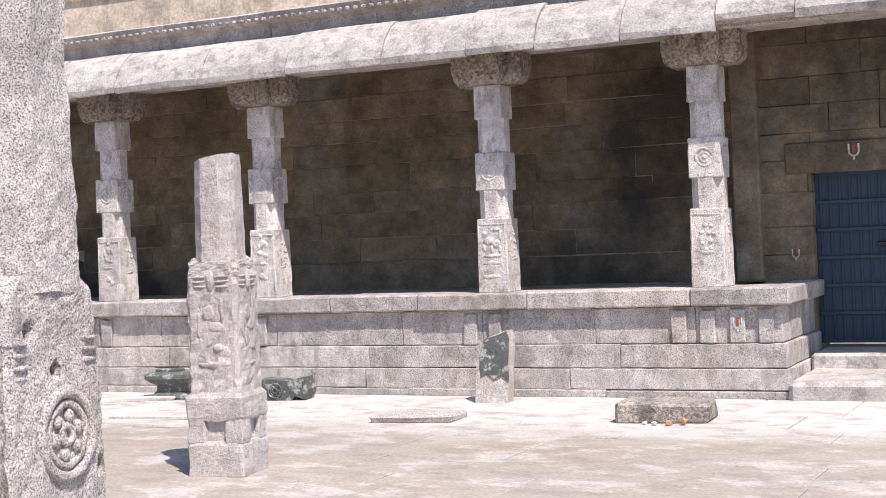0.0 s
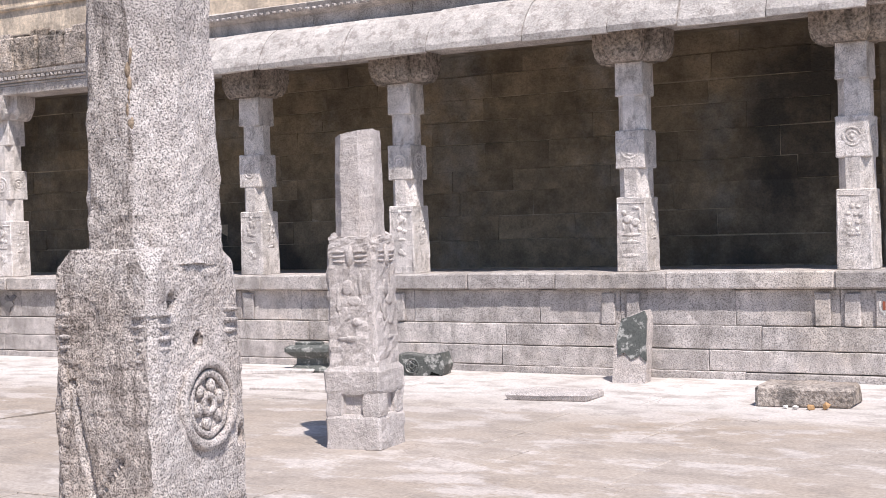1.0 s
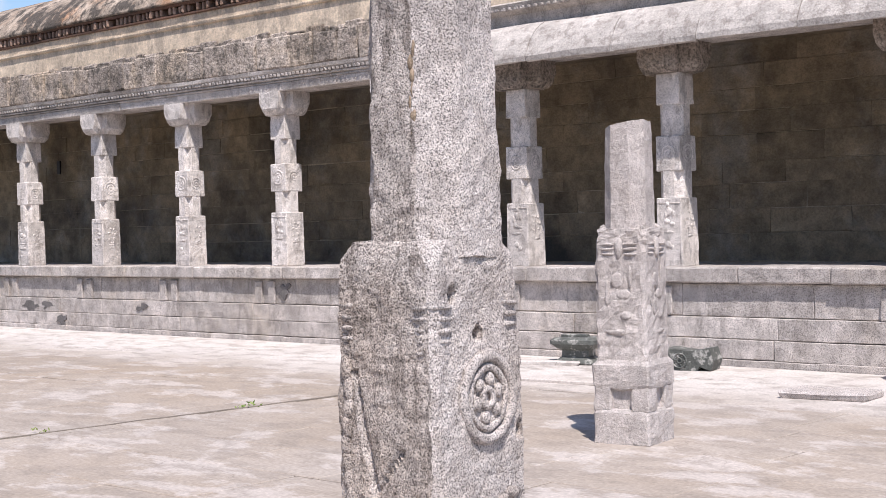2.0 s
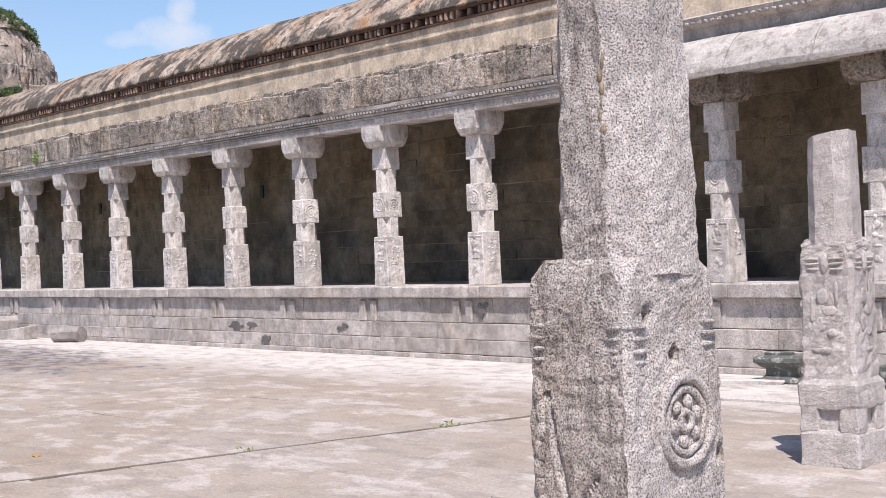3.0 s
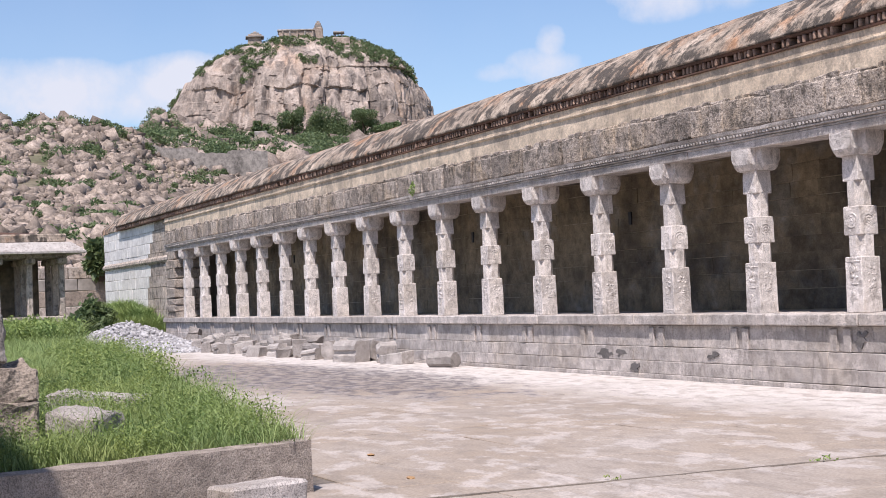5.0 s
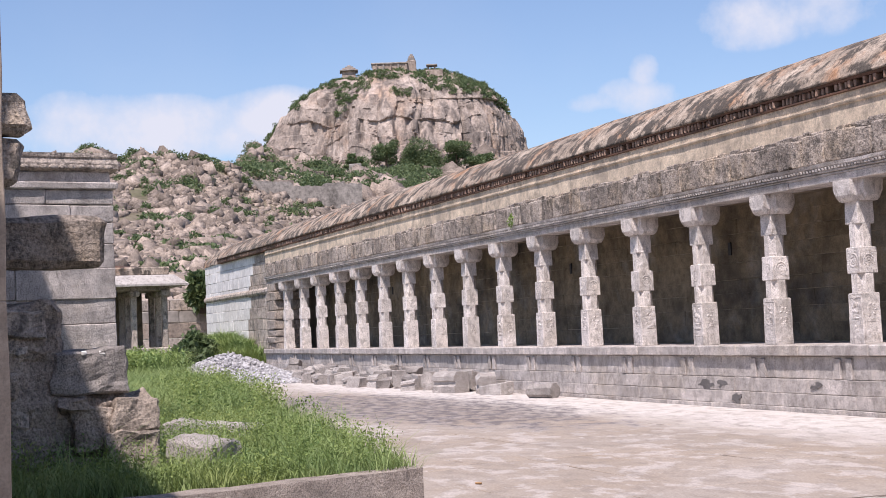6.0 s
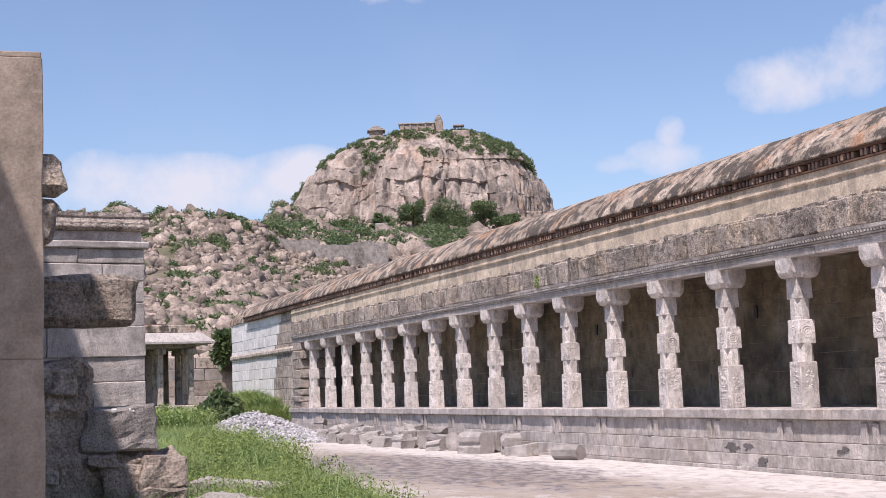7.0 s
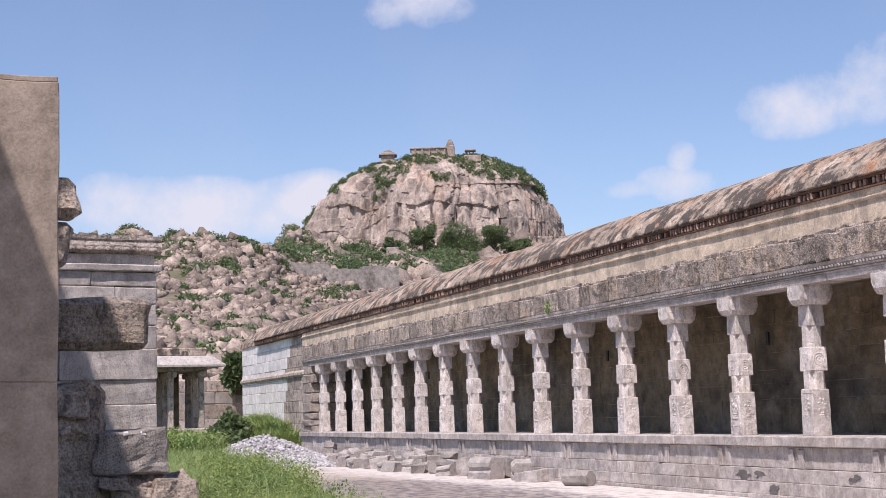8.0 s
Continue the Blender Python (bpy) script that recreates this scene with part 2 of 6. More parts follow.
EAVE = stone("bleached_eave_stone", (0.61, 0.56, 0.525), (0.46, 0.42, 0.39), speck=0.25, grain=45, stains=0.6, stain=(0.25, 0.215, 0.195), stain_size=0.14, edge=(0.51, 0.60), bump=0.9, mid=9.0, vary=0.08)
PLASTER = stone("old_lime_plaster", (0.82, 0.68, 0.53), (0.64, 0.52, 0.40), speck=0.2, grain=24, stains=0.7, stain=(0.36, 0.30, 0.245), stain_size=0.38, edge=(0.5, 0.58), blotch=0.4, bump=0.5, streak=1.8, vary=0.0)
ROOFTOP = stone("stained_roof_plaster", (0.58, 0.475, 0.385), (0.33, 0.262, 0.207), speck=0.35, grain=20, stains=0.95, stain=(0.085, 0.072, 0.062), stain_size=0.36, edge=(0.465, 0.55), bump=0.8, deep=0.04, blotch=0.5, streak=1.3, vary=0.0, mid=3.0, tint=(0.44, 0.22, 0.11), tints=0.8)
BRICK = stone("terracotta_brick", (0.20, 0.105, 0.075), (0.10, 0.06, 0.045), speck=0.3, grain=30, stains=0.5, bump=0.5, vary=0.0)
# paler copy of the brick: the dentils' lit look is put into the colour
DENTIL = stone("lit_tone_brick", (0.50, 0.36, 0.28), (0.25, 0.15, 0.11), speck=0.3, grain=30, stains=0.5, bump=0.5, vary=0.0, mid=14.0)
PAVING = paving_stone()
JOINT = stone("joint_mortar", (0.30, 0.26, 0.22), (0.20, 0.17, 0.145), speck=0.2, grain=30, stains=0.5, stain=(0.12, 0.10, 0.085), bump=0.3, vary=0.0)
EARTH = stone("dry_earth", (0.36, 0.28, 0.20), (0.26, 0.20, 0.14), speck=0.2, grain=18, stains=0.4, stain=(0.12, 0.12, 0.06), stain_size=3.0, bump=0.5, vary=0.0)
SOIL = stone("dark_soil", (0.10, 0.10, 0.05), (0.06, 0.06, 0.03), speck=0.3, grain=20, stains=0.3, bump=0.6, vary=0.0)
KERB = stone("dark_kerb_granite", (0.56, 0.475, 0.415), (0.39, 0.33, 0.285), speck=0.5, grain=85, stains=0.5, stain=(0.14, 0.115, 0.10), stain_size=0.2, bump=1.0, deep=0.04, vary=0.0, mid=12.0)
GREENSTONE = stone("dark_green_stone", (0.155, 0.16, 0.148), (0.085, 0.09, 0.084), speck=0.3, grain=50, stains=0.8, stain=(0.42, 0.41, 0.385), stain_size=0.10, edge=(0.54, 0.60), bump=0.4, vary=0.0, rough=0.6)
WHITEWASH = stone("whitewashed_masonry", (0.85, 0.83, 0.81), (0.76, 0.74, 0.72), speck=0.1, grain=20, stains=0.2, stain=(0.4, 0.37, 0.34), bump=0.3, vary=0.1)
CONCRETE = stone("tan_cement_plaster", (0.385, 0.315, 0.255), (0.30, 0.245, 0.197), speck=0.16, grain=55, stains=0.45, stain=(0.17, 0.13, 0.10), stain_size=0.35, edge=(0.54, 0.68), bump=0.35, vary=0.0, mid=14.0, wide=1.4, blotch=0.35)
RUBBLE = stone("ruined_rubble", (0.58, 0.48, 0.40), (0.34, 0.28, 0.235), speck=0.5, grain=40, stains=0.55, stain=(0.12, 0.10, 0.085), stain_size=0.25, edge=(0.5, 0.62), bump=1.0, deep=0.05, vary=0.2)
FALLEN = stone("fallen_grey_granite", (0.52, 0.475, 0.445), (0.35, 0.315, 0.295), crisp=True, speck=0.5, grain=70, stains=0.5, stain=(0.20, 0.18, 0.165), stain_size=0.3, edge=(0.5, 0.62), bump=1.0, deep=0.03, vary=0.3)
CRUSHED = stone("crushed_blue_stone", (0.60, 0.58, 0.59), (0.42, 0.41, 0.42), speck=0.2, grain=15, stains=0.1, bump=0.4, vary=0.0, island=0.4)
CLIFF = stone("pink_gneiss_cliff", (0.53, 0.435, 0.375), (0.38, 0.315, 0.27), speck=0.25, grain=1.0, stains=0.9, stain=(0.16, 0.135, 0.12), stain_size=7.0, edge=(0.47, 0.6), bump=1.0, deep=1.2, wide=0.03, streak=4.0, vary=0.0, mid=0.07, tint=(0.46, 0.29, 0.19), tints=0.5, blotch=0.45)
BOULDER = stone("tawny_boulder", (0.49, 0.395, 0.33), (0.29, 0.235, 0.195), speck=0.35, grain=1.8, stains=0.6, stain=(0.16, 0.125, 0.105), stain_size=3.0, bump=0.8, deep=0.3, vary=0.0, mid=0.5, island=0.55, wide=0.1)
FORT = stone("grey_fort_masonry", (0.42, 0.385, 0.355), (0.30, 0.27, 0.245), speck=0.35, grain=0.9, stains=0.5, stain_size=5.0, bump=0.4, vary=0.1, mid=0.4, wide=0.05)
SCRUB_GROUND = stone("scrub_ground", (0.30, 0.245, 0.185), (0.17, 0.145, 0.095), speck=0.3, grain=0.5, stains=0.6, stain=(0.08, 0.10, 0.04), stain_size=20.0, bump=0.4, vary=0.0, mid=0.05, wide=0.02)
GRASS = foliage("bright_grass", (0.095, 0.175, 0.05), (0.31, 0.41, 0.16))
WEED = foliage("broad_weed", (0.11, 0.19, 0.048), (0.28, 0.375, 0.12))
TREE = foliage("dark_tree_leaf", (0.065, 0.11, 0.05), (0.14, 0.20, 0.085))
BARK = stone("bark", (0.12, 0.09, 0.06), (0.07, 0.05, 0.035), vary=0.0)
BLUE = plain("blue_door_paint", (0.030, 0.052, 0.092), 0.55, 0.1, (0.05, 0.052, 0.055))
DARKIRON = plain("dark_iron", (0.05, 0.05, 0.06), 0.5, 0.7)
WHITE_MARK = plain("white_mark_paint", (0.75, 0.72, 0.68), 0.8)
RED_MARK = plain("red_mark_paint", (0.33, 0.09, 0.05), 0.8)
ORANGE = plain("orange_offering", (0.42, 0.25, 0.12), 0.8)
DARKTAR = stone("dark_tar", (0.20, 0.185, 0.18), (0.14, 0.13, 0.128), speck=0.5, grain=60, vary=0.0)
LICHEN = stone("rust_lichen", (0.44, 0.34, 0.25), (0.32, 0.24, 0.17), speck=0.5, grain=150, vary=0.0)


# ---- mesh helpers ----
def rng(seed):
    return np.random.default_rng(seed)


def mesh_of(name, verts, faces, material=None, smooth=False):
    me = bpy.data.meshes.new(name)
    me.from_pydata([tuple(map(float, v)) for v in verts], [], [tuple(map(int, f)) for f in faces])
    me.update()
    if material:
        me.materials.append(material)
    if smooth:
        me.polygons.foreach_set("use_smooth", [True] * len(me.polygons))
    return me


def put(name, me, parent=None, m=None, label="", category="", group="", kind=""):
    ob = new(name, me)
    if parent is not None:
        ob.parent = parent
    if m is not None:
        ob.matrix_basis = m
    return tagged(ob, label, category, group, kind)


def part(name, bm, material, parent, label=""):
    me = bpy.data.meshes.new(name)
    bm.normal_update()
    bm.to_mesh(me)
    bm.free()
    me.materials.append(material)
    return put(name, me, parent, None, label)


def base(name, at=(0, 0, 0), rz=0.0, **tags):
    ob = new(name)
    ob.empty_display_size = 0.2
    ob.matrix_basis = pose(*at, 0, 0, rz)
    return tagged(ob, **tags)


def cbox(x0, x1, y0, y1, z0, z1, b=0.012, j=0.0, r=None):
    """A block with chamfered edges and, with j, uneven corners: its verts and faces."""
    c = ((x0 + x1) / 2, (y0 + y1) / 2, (z0 + z1) / 2)
    h = (abs(x1 - x0) / 2, abs(y1 - y0) / 2, abs(z1 - z0) / 2)
    b = min(b, 0.45 * min(h))
    verts, at = [], {}
    for sx in (-1, 1):
        for sy in (-1, 1):
            for sz in (-1, 1):
                s = (sx, sy, sz)
                d = r.uniform(-j, j, 3) if r is not None and j else (0, 0, 0)
                for a in range(3):
                    at[s, a] = len(verts)
                    verts.append([c[k] + s[k] * (h[k] - (0 if k == a else b)) + d[k] for k in range(3)])
    faces = []
    for a in range(3):
        u, v = (a + 1) % 3, (a + 2) % 3
        for s in (-1, 1):
            q = []
            for su, sv in ((-1, -1), (1, -1), (1, 1), (-1, 1)):
                k = [0, 0, 0]
                k[a], k[u], k[v] = s, su, sv
                q.append(at[tuple(k), a])
            faces.append(q if s > 0 else q[::-1])
        for su in (-1, 1):
            for sv in (-1, 1):
                lo, hi = [0, 0, 0], [0, 0, 0]
                lo[a], lo[u], lo[v] = -1, su, sv
                hi[a], hi[u], hi[v] = 1, su, sv
                lo, hi = tuple(lo), tuple(hi)
                q = [at[lo, u], at[hi, u], at[hi, v], at[lo, v]]
                faces.append(q if su * sv < 0 else q[::-1])
    for sx in (-1, 1):
        for sy in (-1, 1):
            for sz in (-1, 1):
                q = [at[(sx, sy, sz), a] for a in range(3)]
                faces.append(q if sx * sy * sz > 0 else q[::-1])
    return verts, faces


def joined(pieces):
    verts, faces = [], []
    for v, f in pieces:
        n = len(verts)
        verts.extend(v)
        faces.extend([[i + n for i in q] for q in f])
    return verts, faces


def loft(rings, cap=True):
    """Closed rings of equal length, joined one above the other."""
    n = len(rings[0])
    verts = [v for ring in rings for v in ring]
    faces = []
    for k in range(len(rings) - 1):
        for i in range(n):
            j = (i + 1) % n
            faces.append([k * n + i, k * n + j, (k + 1) * n + j, (k + 1) * n + i])
    if cap:
        faces.append(list(range(n))[::-1])
        faces.append([(len(rings) - 1) * n + i for i in range(n)])
    return verts, faces


def rough_up(me, amount, scale, seed=0.0, along=None):
    """Worn, uneven faces: every vertex shifts by smooth noise."""
    for v in me.vertices:
        q = Vector(v.co) * scale + Vector((seed, seed * 1.7, -seed))
        d = noise.noise_vector(q) * amount + noise.noise_vector(q * 2.7) * amount * 0.4
        v.co += d
    me.update()
    return me


def extrude(profile, x0, x1, step=0.3, wob=0.0, seed=0):
    """A closed (y, z) profile drawn out along x."""
    n = max(1, int(round((x1 - x0) / step)))
    rings = []
    for k in range(n + 1):
        x = x0 + (x1 - x0) * k / n
        ring = []
        for i, (y, z) in enumerate(profile):
            w = Vector(noise.noise_vector(Vector((x * 1.3, i * 3.1 + seed, seed * 0.7)))) * wob if wob else Vector((0, 0, 0))
            ring.append((x, y + w.y, z + w.z))
        rings.append(ring)
    v, f = loft(rings)
    return v, f


ICO = {}


def ico(sub):
    if sub not in ICO:
        bm = bmesh.new()
        bmesh.ops.create_icosphere(bm, subdivisions=sub, radius=1.0)
        bm.verts.ensure_lookup_table()
        ICO[sub] = (np.array([v.co[:] for v in bm.verts]), np.array([[v.index for v in f.verts] for f in bm.faces]))
        bm.free()
    return ICO[sub]


def rock_data(r, size, sub=2, flat=0.75, facets=7):
    """An angular broken stone: a sphere cut by random planes."""
    v, f = ico(sub)
    v = v.copy()
    n = r.normal(size=(facets, 3))
    n /= np.linalg.norm(n, axis=1)[:, None]
    for d in n:
        k = r.uniform(0.35, 0.75)
        over = v @ d - k
        v -= np.maximum(over, 0)[:, None] * d
    v *= np.array(size) * r.uniform(0.85, 1.15, 3) * (1, 1, flat)
    return v, f


def turned(v, rz=0.0, rx=0.0, ry=0.0, at=(0, 0, 0)):
    m = np.array(Euler((rx, ry, rz)).to_matrix())
    return np.asarray(v) @ m.T + np.array(at)


def scatter(name, blocks, material, smooth=False, **tags):
    """Many loose pieces, joined in one mesh."""
    vs, fs, n = [], [], 0
    for v, f in blocks:
        vs.append(np.asarray(v, float))
        fs.append(np.asarray(f) + n)
        n += len(v)
    me = bpy.data.meshes.new(name)
    v, f = np.concatenate(vs), np.concatenate(fs)
    k = f.shape[1]
    me.vertices.add(len(v))
    me.vertices.foreach_set("co", v.ravel())
    me.loops.add(f.size)
    me.loops.foreach_set("vertex_index", f.ravel().astype(np.int32))
    me.polygons.add(len(f))
    me.polygons.foreach_set("loop_start", np.arange(0, f.size, k, dtype=np.int32))
    me.polygons.foreach_set("loop_total", np.full(len(f), k, dtype=np.int32))
    if smooth:
        me.polygons.foreach_set("use_smooth", np.ones(len(f), dtype=bool))
    me.update(calc_edges=True)
    me.validate()
    me.materials.append(material)
    return put(name, me, **tags)

# ---- ground ----
r = rng(3)
g = new("ground", mesh_of("ground", [(-4500, -4500, -0.06), (4500, -4500, -0.06), (4500, 4500, -0.06), (-4500, 4500, -0.06)], [(0, 1, 2, 3)], EARTH))
tagged(g, "dry earth round the temple court", "ground", kind="structure")

# courtyard bed under the paving slabs
court = put("courtyard_paving", mesh_of("courtyard_paving", *cbox(-44, 40, -40, -0.40, -0.3, -0.012, 0.005), JOINT),
            label="pale worn stone paving of the temple court", category="paving", kind="structure")

# ---- colonnade: platform ----
LEFT_END, RIGHT_END = -41.4, 10.34
platform = put("platform", mesh_of("platform", *cbox(LEFT_END + 0.1, RIGHT_END - 0.12, -0.34, 1.9, -0.2, 1.05, 0.01), GRANITE),
               label="raised moulded granite platform of the pillared gallery", category="platform", kind="structure")
# courses: face y, bottom z, top z, mean block length
COURSES = ((-0.45, -0.05, 0.075, 1.8), (-0.425, 0.075, 0.292, 1.7), (-0.40, 0.295, 0.53, 1.5), (-0.365, 0.533, 0.895, 1.15), (-0.455, 0.898, 1.075, 1.6))


def course_blocks(name, parent, face, z0, z1, length, depth, x0, x1, material, seed, gap=0.0018, b=0.008, j=0.005, label="", worn=0.0):
    rr = rng(seed)
    x = x0
    while x < x1 - 0.05:
        w = length * rr.uniform(0.65, 1.4)
        if x1 - (x + w) < 0.4 * length:
            w = x1 - x
        d = rr.uniform(-0.008, 0.008)
        me = mesh_of(name, *cbox(x + gap, x + w - gap, face + d, face + depth, z0 + 0.002, z1 - 0.002, b, j, rr), material)
        if worn and x > -16:
            bm = bmesh.new()
            bm.from_mesh(me)
            bmesh.ops.subdivide_edges(bm, edges=[e for e in bm.edges if e.calc_length() > 0.3], cuts=7, use_grid_fill=True)
            bmesh.ops.subdivide_edges(bm, edges=[e for e in bm.edges if e.calc_length() > 0.1], cuts=2, use_grid_fill=True)
            bm.to_mesh(me)
            bm.free()
            rough_up(me, worn, 9.0, x + z0)
        put(name, me, parent, None, label)
        x += w


for n, (face, z0, z1, length) in enumerate(COURSES):
    course_blocks("stone_block", platform, face, z0, z1, length, 0.35 if n < 4 else 0.9, LEFT_END, RIGHT_END - (0.0, 0.03, 0.05, 0.09, 0.0)[n], GRANITE, 20 + n, worn=0.005, b=0.016 if n == 4 else 0.007)

# return of the platform towards the door
for n, (face, z0, z1, length) in enumerate(COURSES):
    inset = (0.0, 0.03, 0.05, 0.09, 0.0)[n]
    for k in range(2):
        y0, y1 = (0.0, 0.75) if k == 0 else (0.755, 1.3)
        y0 = y0 if n < 4 else 0.455
        if y1 > y0:
            put("stone_block", mesh_of("stone_block", *cbox(RIGHT_END - 0.3, RIGHT_END - inset - 0.002, y0 - (0.05 if n < 4 and k == 0 else 0), y1, z0, z1, 0.014, 0.005, r), GRANITE), platform)

# small pilasters on the dado
dado = []
for x in [-0.33 - 2.298 * k for k in range(0, 18)] + [1.9, 4.1, 7.0]:
    dado += [x - 0.02, x + 0.26]
dado += [9.24, 9.53, 9.82, 10.1]
for x in dado:
    if LEFT_END + 0.1 < x:
        put("dado_pilaster", mesh_of("dado_pilaster", *cbox(x - 0.075, x + 0.075, -0.405, -0.36, 0.535, 0.86, 0.02, 0.006, r), GRANITE), platform)

# ---- gallery back wall and ceiling ----
WALL_Y = 1.95
back = put("wall_north", mesh_of("wall_north", *cbox(LEFT_END, 9.7, WALL_Y + 0.012, WALL_Y + 0.7, 0.9, 4.4, 0.01), LIME),
           label="sooty coursed stone wall at the back of the gallery, coloured darker for shade", category="wall", kind="structure")
rr = rng(41)
z = 1.06
far = []
while z < 3.75:
    h = rr.uniform(0.26, 0.36)
    x = LEFT_END
    while x < 9.7:
        w = rr.uniform(0.7, 1.7)
        w = min(w, 9.7 - x)
        d = rr.uniform(-0.012, 0.012)
        if w > 0.1:
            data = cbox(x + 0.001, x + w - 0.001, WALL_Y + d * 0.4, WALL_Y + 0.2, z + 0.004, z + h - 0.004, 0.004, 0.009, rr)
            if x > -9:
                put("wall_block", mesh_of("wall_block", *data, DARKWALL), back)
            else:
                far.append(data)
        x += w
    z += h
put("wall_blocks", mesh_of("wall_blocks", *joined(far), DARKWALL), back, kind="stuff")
# dark blocks on the back wall, coloured as the shade inside narrow slots
for x in (-32.5, -25.7, -18.7, -11.4, -4.4, 6.2):
    put("wall_slot", mesh_of("wall_slot", *cbox(x - 0.05, x + 0.05, WALL_Y - 0.03, WALL_Y + 0.05, 2.82, 3.08, 0.004), DARKIRON), back, label="dark block painted as the shade of a narrow slot")

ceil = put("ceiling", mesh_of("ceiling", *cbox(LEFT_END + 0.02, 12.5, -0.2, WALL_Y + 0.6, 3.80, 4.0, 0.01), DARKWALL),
           label="flat stone slab ceiling of the gallery", category="ceiling", kind="structure")

# the wall with the door, standing forward of the gallery's back wall
door_wall = base("wall_door", (0, 0, 0), label="dim coursed stone wall with a doorway", category="wall", kind="structure")
DY = 1.18
rr = rng(52)
z = 0.0
while z < 3.78:
    h = min(rr.uniform(0.27, 0.38), 3.8 - z)
    x = 9.72
    while x < 14.0:
        w = rr.uniform(0.5, 1.2)
        lo, hi = x, min(x + w, 14.0)
        spans = [(lo, hi)]
        if z < 2.19 and z + h > 0.36:
            spans = [(a, b) for a, b in ((lo, min(hi, 10.27)), (max(lo, 11.63), hi)) if b - a > 0.03]
        for a, b in spans:
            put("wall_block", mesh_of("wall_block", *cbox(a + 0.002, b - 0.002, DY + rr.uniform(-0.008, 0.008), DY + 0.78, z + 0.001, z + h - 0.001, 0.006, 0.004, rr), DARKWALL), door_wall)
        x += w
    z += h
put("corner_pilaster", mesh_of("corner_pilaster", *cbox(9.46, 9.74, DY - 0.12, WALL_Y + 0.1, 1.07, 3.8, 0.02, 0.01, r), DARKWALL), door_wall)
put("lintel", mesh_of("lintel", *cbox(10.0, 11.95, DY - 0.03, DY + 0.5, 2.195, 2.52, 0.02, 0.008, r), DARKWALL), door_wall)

step = put("door_step", mesh_of("door_step", *joined([cbox(10.30, 13.0, -0.52, 0.62, -0.05, 0.19, 0.05, 0.015, r), cbox(10.32, 13.0, 0.55, 1.3, -0.05, 0.36, 0.03, 0.01, r)]), EAVE),
           label="worn pale stone step before the doorway", category="step", kind="structure")

# ---- beam, cornice, roof ----
SPLIT = 0.75
beam = base("entablature", label="weathered granite beam and cornice over the pillars", category="cornice", kind="structure")
for y0, y1, z0, z1, mean, mat, nm in ((-0.262, 0.24, 3.60, 3.72, 2.298, GRANITE, "beam_stone"),):
    course_blocks(nm, beam, y0, z0, z1, mean, y1 - y0, LEFT_END, 12.4, mat, 61)
# moulded cornice with a toothed lower band
prof = [(-0.24, 3.715), (-0.272, 3.73), (-0.272, 3.748), (-0.252, 3.752), (-0.252, 3.762), (-0.30, 3.768), (-0.305, 3.79), (-0.285, 3.798), (-0.305, 3.835), (-0.335, 3.86), (-0.345, 3.91), (0.1, 3.915), (0.1, 3.715)]
x = LEFT_END
rr = rng(62)
while x < SPLIT:
    w = min(rr.uniform(1.5, 2.8), SPLIT - x + 0.001)
    v, f = extrude(prof, x + 0.004, x + w - 0.004, 0.25, 0.012, rr.uniform(0, 50))
    put("cornice_stone", mesh_of("cornice_stone", v, f, GRANITE), beam)
    x += w
teeth = []
x = LEFT_END
while x < SPLIT:
    teeth.append(cbox(x, x + 0.05, -0.328, -0.30, 3.80, 3.845, 0.012, 0.006, rr))
    x += 0.082
put("tooth_band", mesh_of("tooth_band", *joined(teeth), GRANITE), beam, kind="stuff")
# frieze of rough upright slabs
x = LEFT_END
while x < SPLIT:
    w = min(rr.uniform(0.28, 0.8), SPLIT - x + 0.001)
    top = 4.38 + rr.uniform(-0.02, 0.02)
    me = mesh_of("frieze_stone", *cbox(x + 0.007, x + w - 0.007, -0.285 + rr.uniform(-0.02, 0.02), 0.1, 3.917, top, 0.025, 0.016, rr), SLABROW)
    bm = bmesh.new()
    bm.from_mesh(me)
    bmesh.ops.subdivide_edges(bm, edges=bm.edges[:], cuts=3, use_grid_fill=True)
    bm.to_mesh(me)
    bm.free()
    rough_up(me, 0.016, 6.0, x)
    put("frieze_stone", me, beam)
    x += w
# ragged rubble ledge between the frieze and the plaster
x = LEFT_END
while x < SPLIT:
    w = rr.uniform(0.12, 0.45)
    put("ledge_stone", mesh_of("ledge_stone", *cbox(x + 0.003, x + w - 0.003, -0.275 + rr.uniform(0, 0.05), 0.0, 4.34, 4.42 + rr.uniform(0.0, 0.055), 0.02, 0.015, rr), SLABROW), beam)
    x += w
# upper moulding over the eave
prof2 = [(-0.10, 4.02), (-0.12, 4.20), (-0.22, 4.24), (-0.26, 4.32), (-0.16, 4.36), (0.1, 4.36), (0.1, 4.02)]
x = SPLIT
while x < 12.3:
    w = min(rr.uniform(1.2, 2.4), 12.3 - x + 0.001)
    v, f = extrude(prof2, x + 0.004, x + w - 0.004, 0.25, 0.01, rr.uniform(0, 50))
    put("cornice_stone", mesh_of("cornice_stone", v, f, GRANITE), beam)
    x += w
teeth = []
x = SPLIT
while x < 12.2:
    teeth.append(cbox(x, x + 0.05, -0.265, -0.22, 4.24, 4.275, 0.01, 0.005, rr))
    x += 0.1
put("tooth_band", mesh_of("tooth_band", *joined(teeth), GRANITE), beam, kind="stuff")

